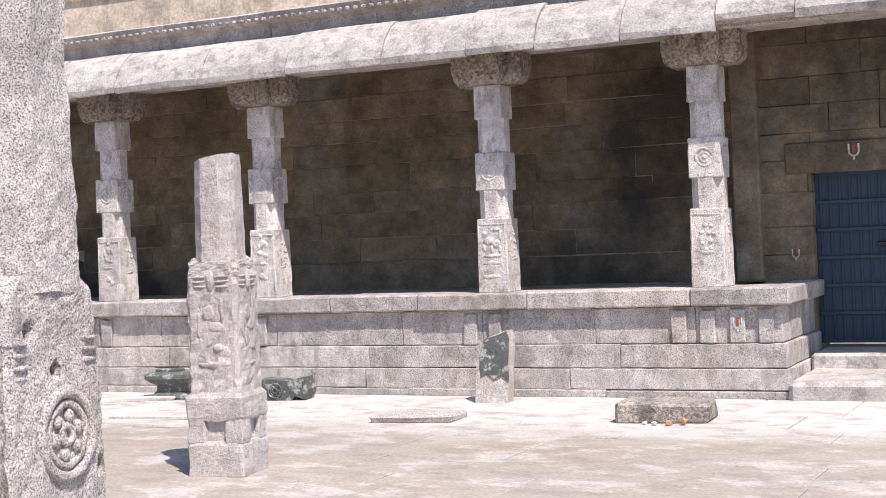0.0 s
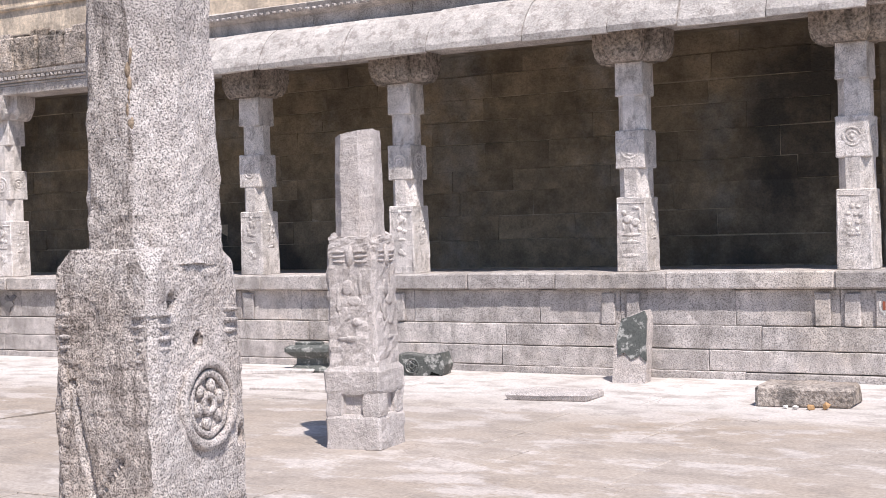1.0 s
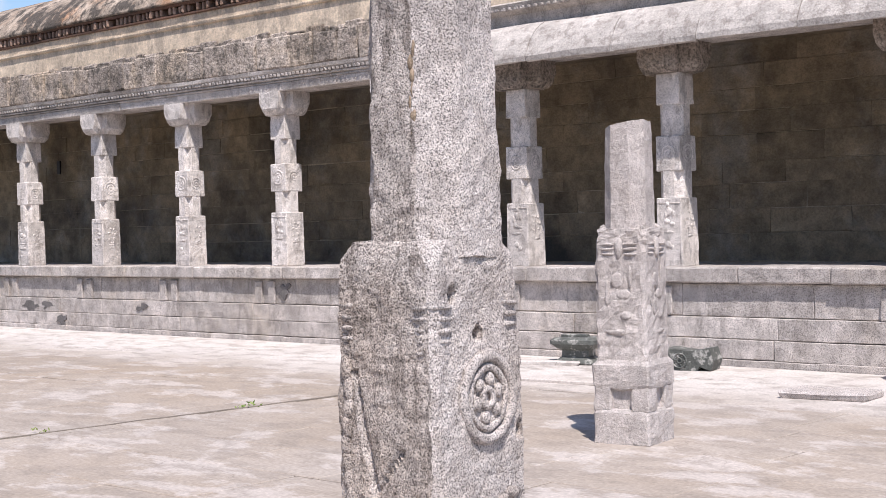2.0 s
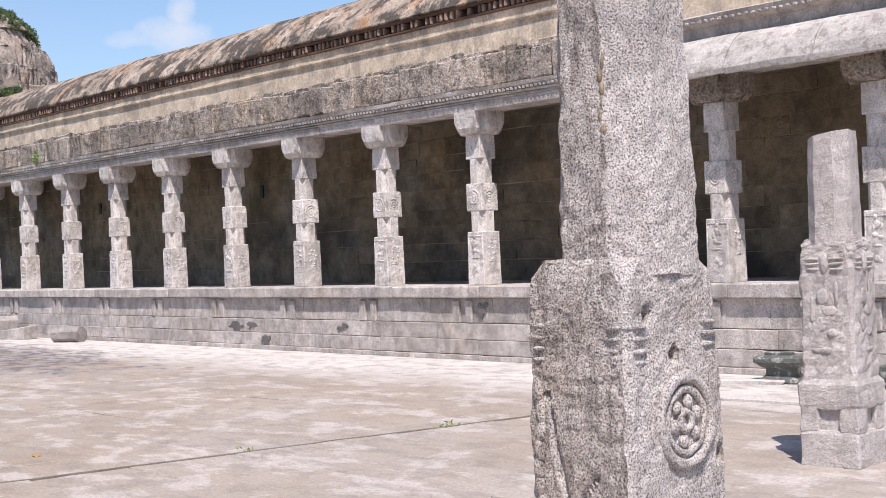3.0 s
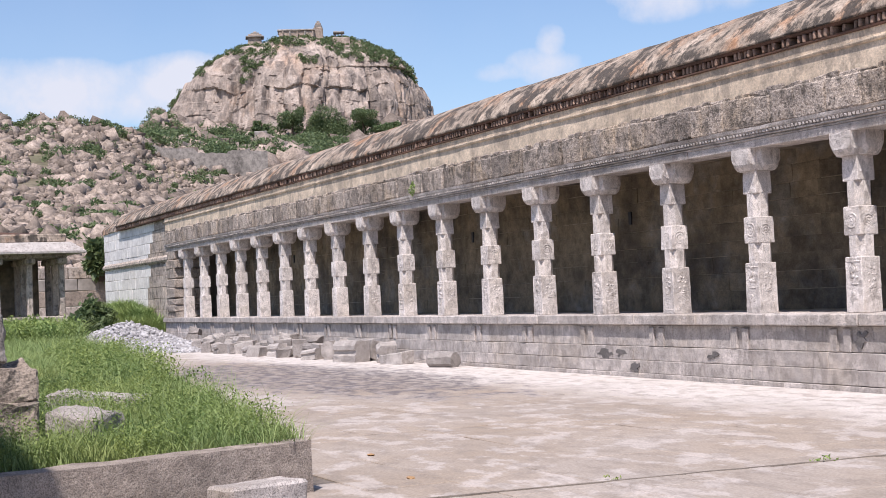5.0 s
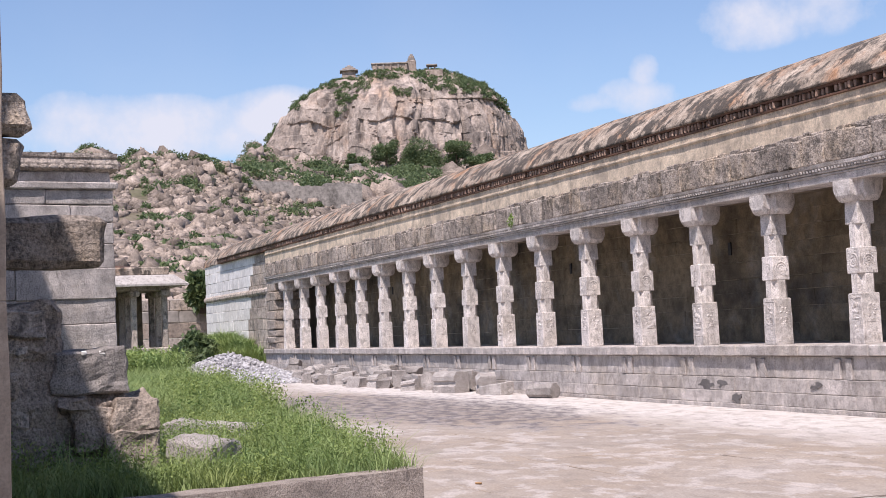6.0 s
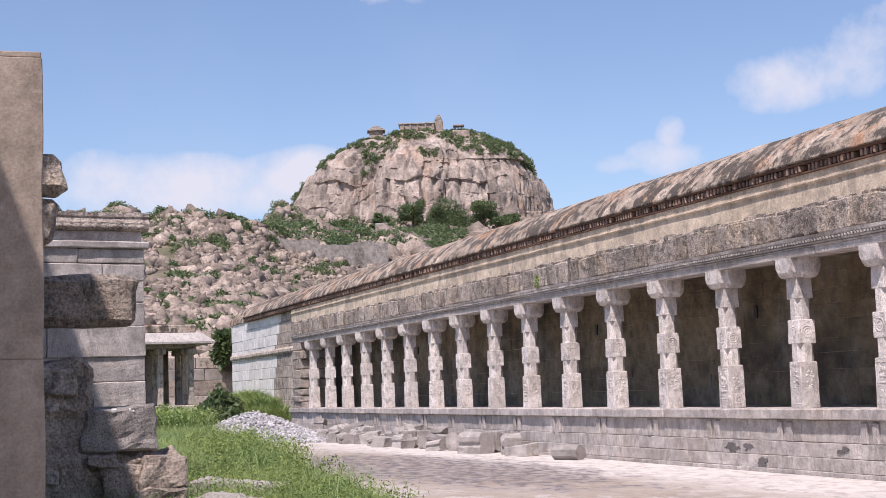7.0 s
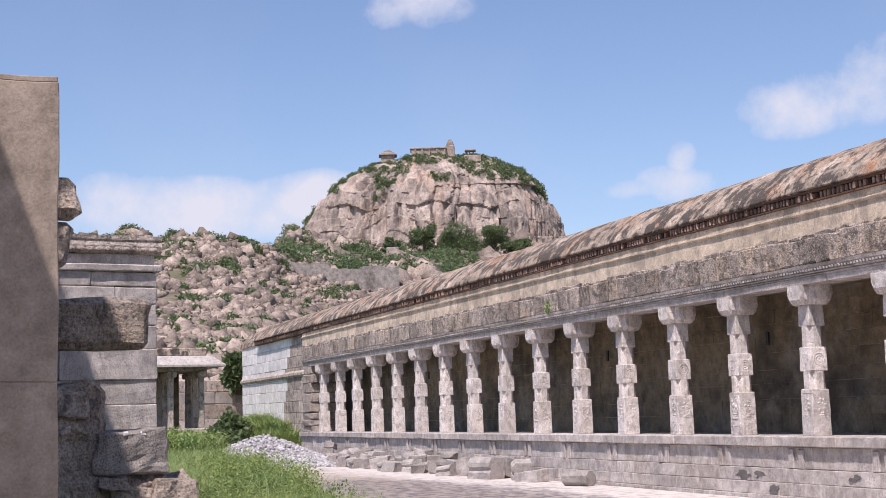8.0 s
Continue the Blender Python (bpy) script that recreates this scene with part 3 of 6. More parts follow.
roof = base("roof", label="vaulted plaster roof with black rain stains and brick dentils", category="roof", kind="structure")
X0R, X1R = -50.5, 13.0
wallp = [(-0.20, 4.30), (-0.195, 4.77), (-0.225, 4.775), (-0.24, 4.80), (-0.24, 4.82), (-0.20, 4.83), (-0.205, 4.96), (0.6, 4.96), (0.6, 4.30)]
put("parapet", mesh_of("parapet", *extrude(wallp, LEFT_END - 0.3, X1R, 0.35, 0.007, 4), PLASTER), roof)
ledge = [(-0.225, 4.955), (-0.24, 4.965), (-0.24, 4.99), (-0.02, 4.995), (-0.02, 4.955)]
put("brick_ledge", mesh_of("brick_ledge", *extrude(ledge, X0R, X1R, 0.3, 0.008, 6), BRICK), roof)
ledge = [(-0.255, 5.115), (-0.275, 5.15), (-0.02, 5.16), (-0.02, 5.11)]
put("brick_ledge", mesh_of("brick_ledge", *extrude(ledge, X0R, X1R, 0.3, 0.010, 8), BRICK), roof)
put("dentil_backing", mesh_of("dentil_backing", *cbox(X0R, X1R, -0.05, 0.3, 4.98, 5.13, 0.005), BRICK), roof)
dent = []
x = X0R
while x < X1R:
    if rr.uniform() > 0.06:
        dent.append(cbox(x, x + 0.058, -0.245 + rr.uniform(-0.02, 0.02), -0.03, 4.995, 5.115, 0.015, 0.008, rr))
    x += 0.118
# dentils coloured as lit, against the dark brick backing
put("brick_dentils", mesh_of("brick_dentils", *joined(dent), DENTIL), roof, kind="stuff")
arc = [(-0.29, 5.152), (-0.285, 5.20), (-0.18, 5.36), (0.0, 5.54), (0.22, 5.71), (0.48, 5.85), (0.8, 5.95), (1.2, 6.0), (2.6, 5.9), (2.6, 5.152)]
put("vault", mesh_of("vault", *extrude(arc, X0R, X1R, 0.3, 0.03, 10), ROOFTOP, True), roof)

# ---- curved stone eave over the wider bays ----
eave = base("eave", label="bleached curved stone eave with a drip lip", category="eave", kind="structure")


def eave_profile(cut=0.0):
    top = [(-0.10, 4.06), (-0.24, 4.04), (-0.38, 3.96), (-0.50, 3.83), (-0.58, 3.70), (-0.625, 3.60)]
    low = [(-0.62, 3.535), (-0.575, 3.53), (-0.52, 3.62), (-0.42, 3.72), (-0.10, 3.74)]
    return [(y + cut * (0.4 if z < 3.9 else 0.0), z + cut * (1.0 if z < 3.75 else 0.3 if z < 3.9 else 0.0)) for y, z in top + low]


x = SPLIT
k = 0
while x < 12.6:
    w = rr.uniform(0.75, 1.25)
    cut = 0.0 if x < 9.3 else 0.04 + 0.04 * (k % 2)
    dz = rr.uniform(-0.012, 0.012)
    prof = [(y + rr.uniform(-0.006, 0.006), z + dz) for y, z in eave_profile(cut)]
    v, f = extrude(prof, x + 0.005, x + w - 0.005, 0.12, 0.016 + 0.2 * cut, rr.uniform(0, 90))
    put("eave_stone", mesh_of("eave_stone", v, f, EAVE), eave)
    x += w
    k += 1
put("lip_fillet", mesh_of("lip_fillet", *extrude([(-0.50, 3.60), (-0.52, 3.64), (-0.24, 3.74), (-0.24, 3.71)], SPLIT, 12.6, 0.3, 0.006, 77), GRANITE), eave)


# ---- pillars ----
def square_ring(h, z, c=0.012):
    return [(-h + c, -h, z), (h - c, -h, z), (h, -h + c, z), (h, h - c, z), (h - c, h, z), (-h + c, h, z), (-h, h - c, z), (-h, -h + c, z)]


def lump(x, y, z, sx, sy, sz, sub=1):
    v, f = ico(sub)
    return [list(q) for q in v * (sx, sy, sz) + (x, y, z)], [list(q) for q in f]


def relief(kind, seed, face):
    """Worn low carvings: lumps and bands on the front and right faces."""
    q = rng(seed)
    out = []

    def on(u, z, su, sz, deep=0.010):
        out.append(lump(u, -face, z, su, deep, sz))
        return out

    if kind == "figure":
        for u, z, su, sz in ((-0.01, 1.78, 0.028, 0.034), (0, 1.69, 0.045, 0.06), (-0.05, 1.66, 0.02, 0.05), (0.055, 1.68, 0.02, 0.045), (-0.03, 1.58, 0.05, 0.035), (0.04, 1.56, 0.05, 0.03),
                             (0.01, 1.47, 0.075, 0.02), (-0.02, 1.33, 0.05, 0.05), (0.03, 1.28, 0.04, 0.04)):
            on(u + q.uniform(-0.01, 0.01), z + q.uniform(-0.01, 0.01), su * q.uniform(0.8, 1.2), sz)
    elif kind == "beast":
        for u, z, su, sz in ((-0.04, 1.62, 0.07, 0.05), (0.05, 1.59, 0.06, 0.05), (-0.08, 1.69, 0.035, 0.035), (-0.09, 1.54, 0.022, 0.05), (0.0, 1.53, 0.02, 0.05), (0.09, 1.53, 0.022, 0.05), (0.1, 1.68, 0.02, 0.07),
                             (0.06, 1.74, 0.05, 0.02), (0, 1.46, 0.12, 0.022), (0, 1.38, 0.13, 0.03), (-0.02, 1.24, 0.12, 0.03)):
            on(u, z, su, sz)
    elif kind == "scroll":
        for k in range(9):
            a = k * 0.9
            on(0.07 * math.cos(a) * (1 - k * 0.06), 1.6 + 0.11 * math.sin(a) - 0.01 * k, 0.03, 0.025)
        on(0, 1.42, 0.09, 0.025)
    return joined(out) if out else ([], [])


def rosette(y, z, rad):
    """A worn coil: two rings and a boss."""
    out = []
    for rr_, tk in ((rad, 0.016), (0.55 * rad, 0.014)):
        v, f = [], []
        for i in range(20):
            a = i * math.tau / 20
            for k in range(5):
                b = k * math.tau / 5
                q = rr_ + tk * math.cos(b)
                v.append((q * math.cos(a), y - 0.5 * tk * math.sin(b), z + q * math.sin(a)))
                f.append([i * 5 + k, i * 5 + (k + 1) % 5, ((i + 1) % 20) * 5 + (k + 1) % 5, ((i + 1) % 20) * 5 + k])
        out.append((v, f))
    out.append(lump(0, y, z, 0.02, 0.010, 0.02))
    return joined(out)


def frame_bands(face, z0, z1):
    """Thin raised borders round a carved panel and two bands over it."""
    w = face - 0.012
    out = [cbox(-w, -w + 0.014, -face - 0.003, -face + 0.01, z0, z1, 0.004), cbox(w - 0.014, w, -face - 0.003, -face + 0.01, z0, z1, 0.004)]
    out += [cbox(-w, w, -face - 0.003, -face + 0.01, z, z + 0.014, 0.004) for z in (z0, z1 - 0.014)]
    return joined(out)


def turn_face(data):
    """Carving of the front face carried to the right face."""
    v, f = data
    return [(-y, x, z) for x, y, z in v], f


def capital_arm(half, wide, z0, z1):
    """One corbel arm along x: upright ends, then a splay below to a narrower foot."""
    def ring(x, low):
        return [(x, -wide, z1), (x, -wide, z0 + 0.085 + low), (x, -wide + 0.02, z0 + 0.05 + low), (x, -wide + 0.05, z0 + low), (x, wide - 0.05, z0 + low), (x, wide - 0.02, z0 + 0.05 + low), (x, wide, z0 + 0.085 + low), (x, wide, z1)]
    return loft([ring(-half, 0.085), ring(-half + 0.02, 0.05), ring(-half + 0.075, 0.0), ring(half - 0.075, 0.0), ring(half - 0.02, 0.05), ring(half, 0.085)])


def worn(me, longest, cuts, amount, scale, seed):
    """Divides long edges and wears the faces uneven."""
    bm = bmesh.new()
    bm.from_mesh(me)
    bmesh.ops.subdivide_edges(bm, edges=[e for e in bm.edges if e.calc_length() > longest], cuts=cuts, use_grid_fill=True)
    bmesh.ops.recalc_face_normals(bm, faces=bm.faces[:])
    bm.to_mesh(me)
    bm.free()
    return rough_up(me, amount, scale, seed)


def gallery_pillar(seed, half, carve, mid, label, group, cap_stone, reach):
    """Square blocks alternating with octagonal drums cut nearly flush with them, under a cross-shaped corbel."""
    ob = base("gallery_pillar", label=label, category="pillar", group=group)
    t = half

    def block(name, z0, z1, h0, h1, extra=()):
        body = loft([square_ring(h0 - 0.008, z0, 0.008), square_ring(h0, z0 + 0.010, 0.010), square_ring((h0 + h1) / 2, (z0 + z1) / 2, 0.010), square_ring(h1, z1 - 0.010, 0.010), square_ring(h1 - 0.010, z1, 0.008)])
        got = put(name, worn(mesh_of(name, *body, PILLAR), 0.12, 5, 0.0055, 11.0, seed * 3.3 + z0), ob)
        for data in extra:
            if data[0]:
                put("worn_relief", rough_up(mesh_of("worn_relief", *data, PILLAR, True), 0.007, 24.0, seed), got, label="weathered low relief carving")

    def drum(z0, z1, h):
        rings = [square_ring(h, z, 0.57 * h) for z in (z0 - 0.004, (z0 + z1) / 2, z1 + 0.004)]
        put("shaft", worn(mesh_of("shaft", *loft(rings), PILLAR), 0.10, 2, 0.003, 9.0, seed * 2.1 + z0), ob)

    block("base_block", 1.07, 1.855, t + 0.003, t - 0.004, (relief(carve, seed, t - 0.002), turn_face(relief("scroll", seed + 5, t - 0.005)), frame_bands(t - 0.002, 1.14, 1.80)))
    drum(1.855, 2.158, t - 0.010)
    coil, leaf = rosette(-t + 0.010, 2.36, 0.10), turn_face(rosette(-t + 0.010, 2.36, 0.085))
    block("middle_block", 2.158, 2.56, t - 0.006, t - 0.008, (coil if mid else turn_face(coil), leaf if mid else rosette(-t + 0.010, 2.36, 0.085)))
    drum(2.56, 2.918, t - 0.017)
    block("top_block", 2.918, 3.278, t - 0.014, t - 0.020)
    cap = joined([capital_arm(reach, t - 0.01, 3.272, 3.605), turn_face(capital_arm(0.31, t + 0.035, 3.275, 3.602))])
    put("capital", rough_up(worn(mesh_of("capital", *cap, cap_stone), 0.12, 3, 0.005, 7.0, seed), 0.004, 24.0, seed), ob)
    return ob


L_LABEL = "square granite gallery pillar with octagonal bands and corbel capital"
kinds = [gallery_pillar(11 + k, 0.172, c, m, L_LABEL, "gallery pillars", PILLAR, 0.355) for k, (c, m) in enumerate((("figure", True), ("scroll", False), ("beast", True), ("figure", False)))]
slots = [-0.11 - 0.03 - 2.298 * k for k in range(0, 18)]
order = (1, 0, 0, 1, 2, 3, 1, 0, 2, 1, 3, 0, 1, 2, 0, 3, 1, 2)
used = set()
for k, x in enumerate(slots):
    q = rng(300 + k)
    m = pose(x + q.uniform(-0.012, 0.012), 0.01, 0, q.uniform(-0.25, 0.25), q.uniform(-0.3, 0.3), q.uniform(-1.2, 1.2))
    kind = order[k]
    if kind not in used:
        used.add(kind)
        kinds[kind].matrix_basis = m
    else:
        copy_thing(kinds[kind], m)
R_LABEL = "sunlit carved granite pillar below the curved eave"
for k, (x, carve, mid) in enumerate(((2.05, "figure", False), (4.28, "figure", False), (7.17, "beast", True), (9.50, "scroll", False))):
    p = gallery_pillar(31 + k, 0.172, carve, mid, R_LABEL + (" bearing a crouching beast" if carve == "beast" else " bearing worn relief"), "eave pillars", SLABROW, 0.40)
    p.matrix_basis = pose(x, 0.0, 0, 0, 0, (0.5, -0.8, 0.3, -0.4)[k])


# ---- far end of the gallery ----
pier = base("end_pier", label="broken rubble pier closing the gallery's far end", category="pier")
rr = rng(71)
z = 1.06
while z < 3.6:
    h = rr.uniform(0.22, 0.4)
    for y in (-0.3, 0.25):
        put("pier_stone", mesh_of("pier_stone", *cbox(-41.3 + rr.uniform(-0.1, 0.1), -40.1 + rr.uniform(-0.12, 0.12), y + rr.uniform(-0.06, 0.06), y + 0.54, z, z + h - 0.01, 0.03, 0.03, rr), FRIEZE), pier)
    z += h
end = put("wall_west", mesh_of("wall_west", *cbox(-54.3, LEFT_END - 0.15, -0.02, 2.6, -0.2, 5.0, 0.02), FORT), label="closed end wall of the range, partly whitewashed", category="wall", kind="structure")
z = 0.0
row = 0
while z < 4.9:
    h = 0.46 if not 2.9 < z < 3.0 else 0.3
    x = -54.2
    while x < LEFT_END - 0.2:
        w = min(rr.uniform(0.8, 1.5), LEFT_END - 0.2 - x)
        white = x < -45.2 + rr.uniform(-0.5, 0.5) - (1.2 if z < 3.2 else 0.0)
        put("end_wall_block", mesh_of("end_wall_block", *cbox(x + 0.006, x + w - 0.006, -0.06 + rr.uniform(-0.01, 0.01), 0.2, z + 0.004, z + h - 0.004, 0.012, 0.005, rr), WHITEWASH if white else FRIEZE), end)
        x += w + 0.0001
    z += h
put("string_course", mesh_of("string_course", *extrude([(-0.10, 3.28), (-0.15, 3.36), (-0.14, 3.46), (-0.05, 3.55), (-0.05, 3.28)], -54.25, LEFT_END - 0.1, 0.5, 0.01, 3), FRIEZE), end)
put("end_roof", mesh_of("end_roof", *extrude([(-0.1, 4.98), (-0.05, 5.2), (0.5, 5.75), (1.3, 6.0), (2.6, 5.9), (2.6, 4.98)], -54.4, X0R, 0.4, 0.03, 13), ROOFTOP), end)

# ---- standing stone pillars in the court ----
def ring8(h, c, z, sx=1.0, dx=0.0, dy=0.0):
    return [(x + dx, y + dy, zz) for x, y, zz in square_ring(h, z, c)]


def fine_mesh(name, data, material, cuts, amount, scale, seed):
    me = mesh_of(name, *data, material)
    bm = bmesh.new()
    bm.from_mesh(me)
    for _ in range(cuts):
        bmesh.ops.subdivide_edges(bm, edges=bm.edges[:], cuts=1, use_grid_fill=True)
    bmesh.ops.triangulate(bm, faces=[q for q in bm.faces if len(q.verts) > 4])
    bm.normal_update()
    bm.to_mesh(me)
    bm.free()
    return rough_up(me, amount, scale, seed)


def lobes(h, z, s):
    """Rolled corner bosses over the edges of a square block."""
    out = []
    for cx in (-1, 1):
        for cy in (-1, 1):
            out.append(lump(cx * (h - 0.05), cy * (h - 0.05), z + 0.01, s, s, s * 1.6, 2))
            for k in range(5):
                out.append(lump(cx * (h - 0.05), cy * (h - 0.05), z - 0.065 - 0.030 * k, s * (1.14 - 0.03 * k), s * (1.14 - 0.03 * k), 0.012, 2))
    return joined(out)


tall = base("tall_stone_pillar", (10.53, -10.97, 0), 0.0, label="tall speckled granite pillar with a carved wheel medallion", category="pillar")
HN = 0.185
rings = [ring8(HN + 0.01, 0.02, 0.0), ring8(HN + 0.005, 0.02, 0.6), ring8(HN, 0.018, 1.1), ring8(HN - 0.004, 0.02, 1.40), ring8(HN - 0.006, 0.03, 1.50), ring8(HN - 0.016, 0.06, 1.545)]
blk = put("block", rough_up(worn(fine_mesh("block", loft(rings), SPECKLED, 4, 0.010, 6.0, 2.0), 0.016, 1, 0.005, 22.0, 4.0), 0.003, 60.0, 1.0), tall)
for cy, cz in ((-0.10, 1.405), (0.0, 1.30), (0.16, 1.02)):
    for vert in blk.data.vertices:
        d = math.hypot((vert.co.y - cy) / 0.016, (vert.co.z - cz) / 0.026)
        if vert.co.x > 0.15 and d < 1.0:
            vert.co.x -= 0.05 * (1 - d * d)
for vert in blk.data.vertices:
    u, w = vert.co.x + 0.03, vert.co.z - 0.875
    gap = abs(-u - w / 3.9) if u < 0 else abs(u - w / 1.25)
    if vert.co.y < -0.15 and gap < 0.016 and -0.02 < w < (0.33 if u < 0 else 0.12):
        vert.co.y += 0.020 * (1 - gap / 0.016)
put("corner_bosses", rough_up(mesh_of("corner_bosses", *lobes(HN, 1.44, 0.05), SPECKLED, True), 0.006, 14.0, 5.0), blk, label="worn rolled corner carvings")
rings = [ring8(h, c, z, 1.0, 0.022, 0.016) for h, c, z in ((0.168, 0.084, 1.50), (0.167, 0.092, 1.7), (0.164, 0.094, 2.2), (0.158, 0.09, 3.2), (0.156, 0.09, 3.35))]
put("shaft", rough_up(fine_mesh("shaft", loft(rings), SPECKLED, 4, 0.012, 5.0, 9.0), 0.006, 30.0, 2.0), tall)


def torus(R, rr_, n=40, m=10):
    v, f = [], []
    for i in range(n):
        a = i * math.tau / n
        for k in range(m):
            b = k * math.tau / m
            v.append((math.cos(b) * rr_, (R + rr_ * math.sin(b)) * math.cos(a), (R + rr_ * math.sin(b)) * math.sin(a)))
            f.append([i * m + k, i * m + (k + 1) % m, ((i + 1) % n) * m + (k + 1) % m, ((i + 1) % n) * m + k])
    return v, f


for ob in tall.children:
    me = ob.data
    if ob.name.startswith(("block", "shaft")):
        me.materials.append(SPECKLED_BROWN)
        for poly in me.polygons:
            edge = 0.12 * noise.noise(poly.center * 9.0)
            if poly.normal.y < -0.55 + edge and poly.normal.x < 0.45 + edge:
                poly.material_index = 1

wheel = [torus(0.098, 0.014), torus(0.072, 0.009), torus(0.022, 0.010, 20)]
for k in range(6):
    a = k * math.tau / 6 + 0.3
    wheel.append(lump(0, 0.046 * math.cos(a), 0.046 * math.sin(a), 0.012, 0.017, 0.017, 2))
wv, wf = joined(wheel)
me = mesh_of("medallion", [(x + HN + 0.004, y + 0.02, z * 1.12 + 1.125) for x, y, z in wv], wf, SPECKLED, True)
put("medallion", rough_up(me, 0.005, 24.0, 3.0), blk, label="carved wheel medallion with petals")
ridge = [lump(HN, 0.02 + 0.05 * k, 0.83 + 0.012 * k, 0.014, 0.035, 0.016, 2) for k in range(-2, 3)]
ridge += [lump(-0.135 + 0.008 * math.sin(k), -HN, 1.2 - 0.05 * k, 0.018, 0.012, 0.036, 2) for k in range(8)]
ridge += [lump(-0.11 + 0.03 * k, -HN, 0.80 - 0.02 * k + 0.022 * max(0, k - 3), 0.024, 0.020, 0.018, 2) for k in range(8)]
put("worn_carving", rough_up(mesh_of("worn_carving", *joined(ridge), SPECKLED_BROWN, True), 0.006, 14.0, 8.0), blk)

streak = [lump(0.094 + 0.006 * math.sin(2.3 * k), -0.145, 1.84 + 0.035 * k, 0.006 + 0.003 * math.sin(1.7 * k), 0.006, 0.022, 2) for k in range(7)]
put("lichen_streak", rough_up(mesh_of("lichen_streak", *joined(streak), LICHEN, True), 0.005, 40.0, 2.0), tall, label="thin rust-brown lichen streak")

broken = base("broken_stone_pillar", (7.30, -5.32, 0), 9.5, label="broken speckled granite pillar stump with notched base block", category="pillar")
HB = 0.222


def notched_base(h):
    """A square base whose faces carry cut sockets under small ledges."""
    out = [loft([ring8(h, 0.015, 0.0), ring8(h, 0.02, 0.22), ring8(h - 0.012, 0.02, 0.245)]), loft([ring8(h - 0.045, 0.02, 0.235), ring8(h - 0.045, 0.02, 0.42)]),
           loft([ring8(h - 0.005, 0.02, 0.40), ring8(h, 0.015, 0.42), ring8(h, 0.015, 0.565), ring8(h - 0.02, 0.02, 0.60)])]
    for cx in (-1, 1):
        for cy in (-1, 1):
            out.append(cbox(min(cx * 0.075, cx * (h - 0.005)), max(cx * 0.075, cx * (h - 0.005)), min(cy * 0.075, cy * (h - 0.005)), max(cy * 0.075, cy * (h - 0.005)), 0.23, 0.41, 0.012))
    return joined(out)


carve = []
for turn in range(2):
    bits = [lump(u, -0.200, z, 0.055, 0.012, 0.010, 2) for u in (-0.085, 0.09) for z in (1.36, 1.395, 1.43)]
    bits += [lump(0.0, -0.200, 1.40, 0.03, 0.022, 0.08, 2), lump(-0.02, -0.198, 1.17, 0.05, 0.009, 0.06, 2), lump(0.03, -0.198, 1.07, 0.06, 0.009, 0.04, 2), lump(-0.04, -0.198, 0.98, 0.04, 0.009, 0.06, 2), lump(0.05, -0.198, 0.92, 0.05, 0.009, 0.03, 2), lump(0.0, -0.198, 0.80, 0.12, 0.009, 0.02, 2), lump(0.08, -0.198, 1.20, 0.02, 0.009, 0.09, 2), lump(-0.10, -0.198, 1.08, 0.02, 0.009, 0.10, 2)]
    carve.append(joined(bits) if turn == 0 else turn_face(joined(bits)))
put("worn_carving", rough_up(mesh_of("worn_carving", *joined(carve), SPECKLED, True), 0.008, 30.0, 3.0), broken, label="worn banded figure carving")
put("base_block", fine_mesh("base_block", notched_base(HB), SPECKLED, 2, 0.012, 9.0, 1.0), broken)
rings = [ring8(0.200, 0.02, 0.59), ring8(0.198, 0.025, 1.0), ring8(0.196, 0.03, 1.42), ring8(0.19, 0.05, 1.54)]
mid_v = [loft(rings), lobes(0.196, 1.49, 0.045)]
put("carved_block", rough_up(fine_mesh("carved_block", joined(mid_v), SPECKLED, 3, 0.014, 12.0, 4.0), 0.012, 24.0, 1.0), broken)
rings = [ring8(0.165, 0.09, 1.52), ring8(0.16, 0.088, 1.9), ring8(0.155, 0.086, 2.2), ring8(0.152, 0.086, 2.29)]
sv, sf = loft(rings)
sv = [(x, y, z + (0.16 * x - 0.03 * y if z > 2.25 else 0)) for x, y, z in sv]
put("broken_shaft", fine_mesh("broken_shaft", (sv, sf), SPECKLED, 4, 0.006, 9.0, 6.0), broken)


# ---- loose stones along the platform ----
def slab_stone(name, size, at, rot, material, label, category, seed, cuts=2, amount=0.012):
    q = rng(seed)
    sx, sy, sz = size
    me = fine_mesh(name, cbox(-sx / 2, sx / 2, -sy / 2, sy / 2, 0, sz, 0.025, 0.012, q), material, cuts, amount, 5.0, seed)
    return put(name, me, None, pose(*at, *rot), label, category)


slab_stone("flat_stone_slab", (0.78, 0.50, 0.085), (7.35, -2.36, -0.01), (0, 0, 6), SPECKLED, "flat speckled granite slab lying on the paving", "stone slab", 5)
slab_stone("thick_stone_block", (0.80, 0.48, 0.185), (9.60, -2.05, -0.01), (0, 0, 5), FRIEZE, "thick rough granite block lying on the paving", "stone block", 6)
slab_stone("low_paving_slab", (1.0, 0.42, 0.05), (4.55, -2.5, -0.01), (0, 0, 4), PAVING, "low worn slab lying flush in the court", "stone slab", 8)
slab_stone("long_threshold_slab", (1.1, 0.36, 0.05), (3.15, -1.25, -0.01), (0, 0, 22), PAVING, "long low kerb slab near the platform", "stone slab", 9)

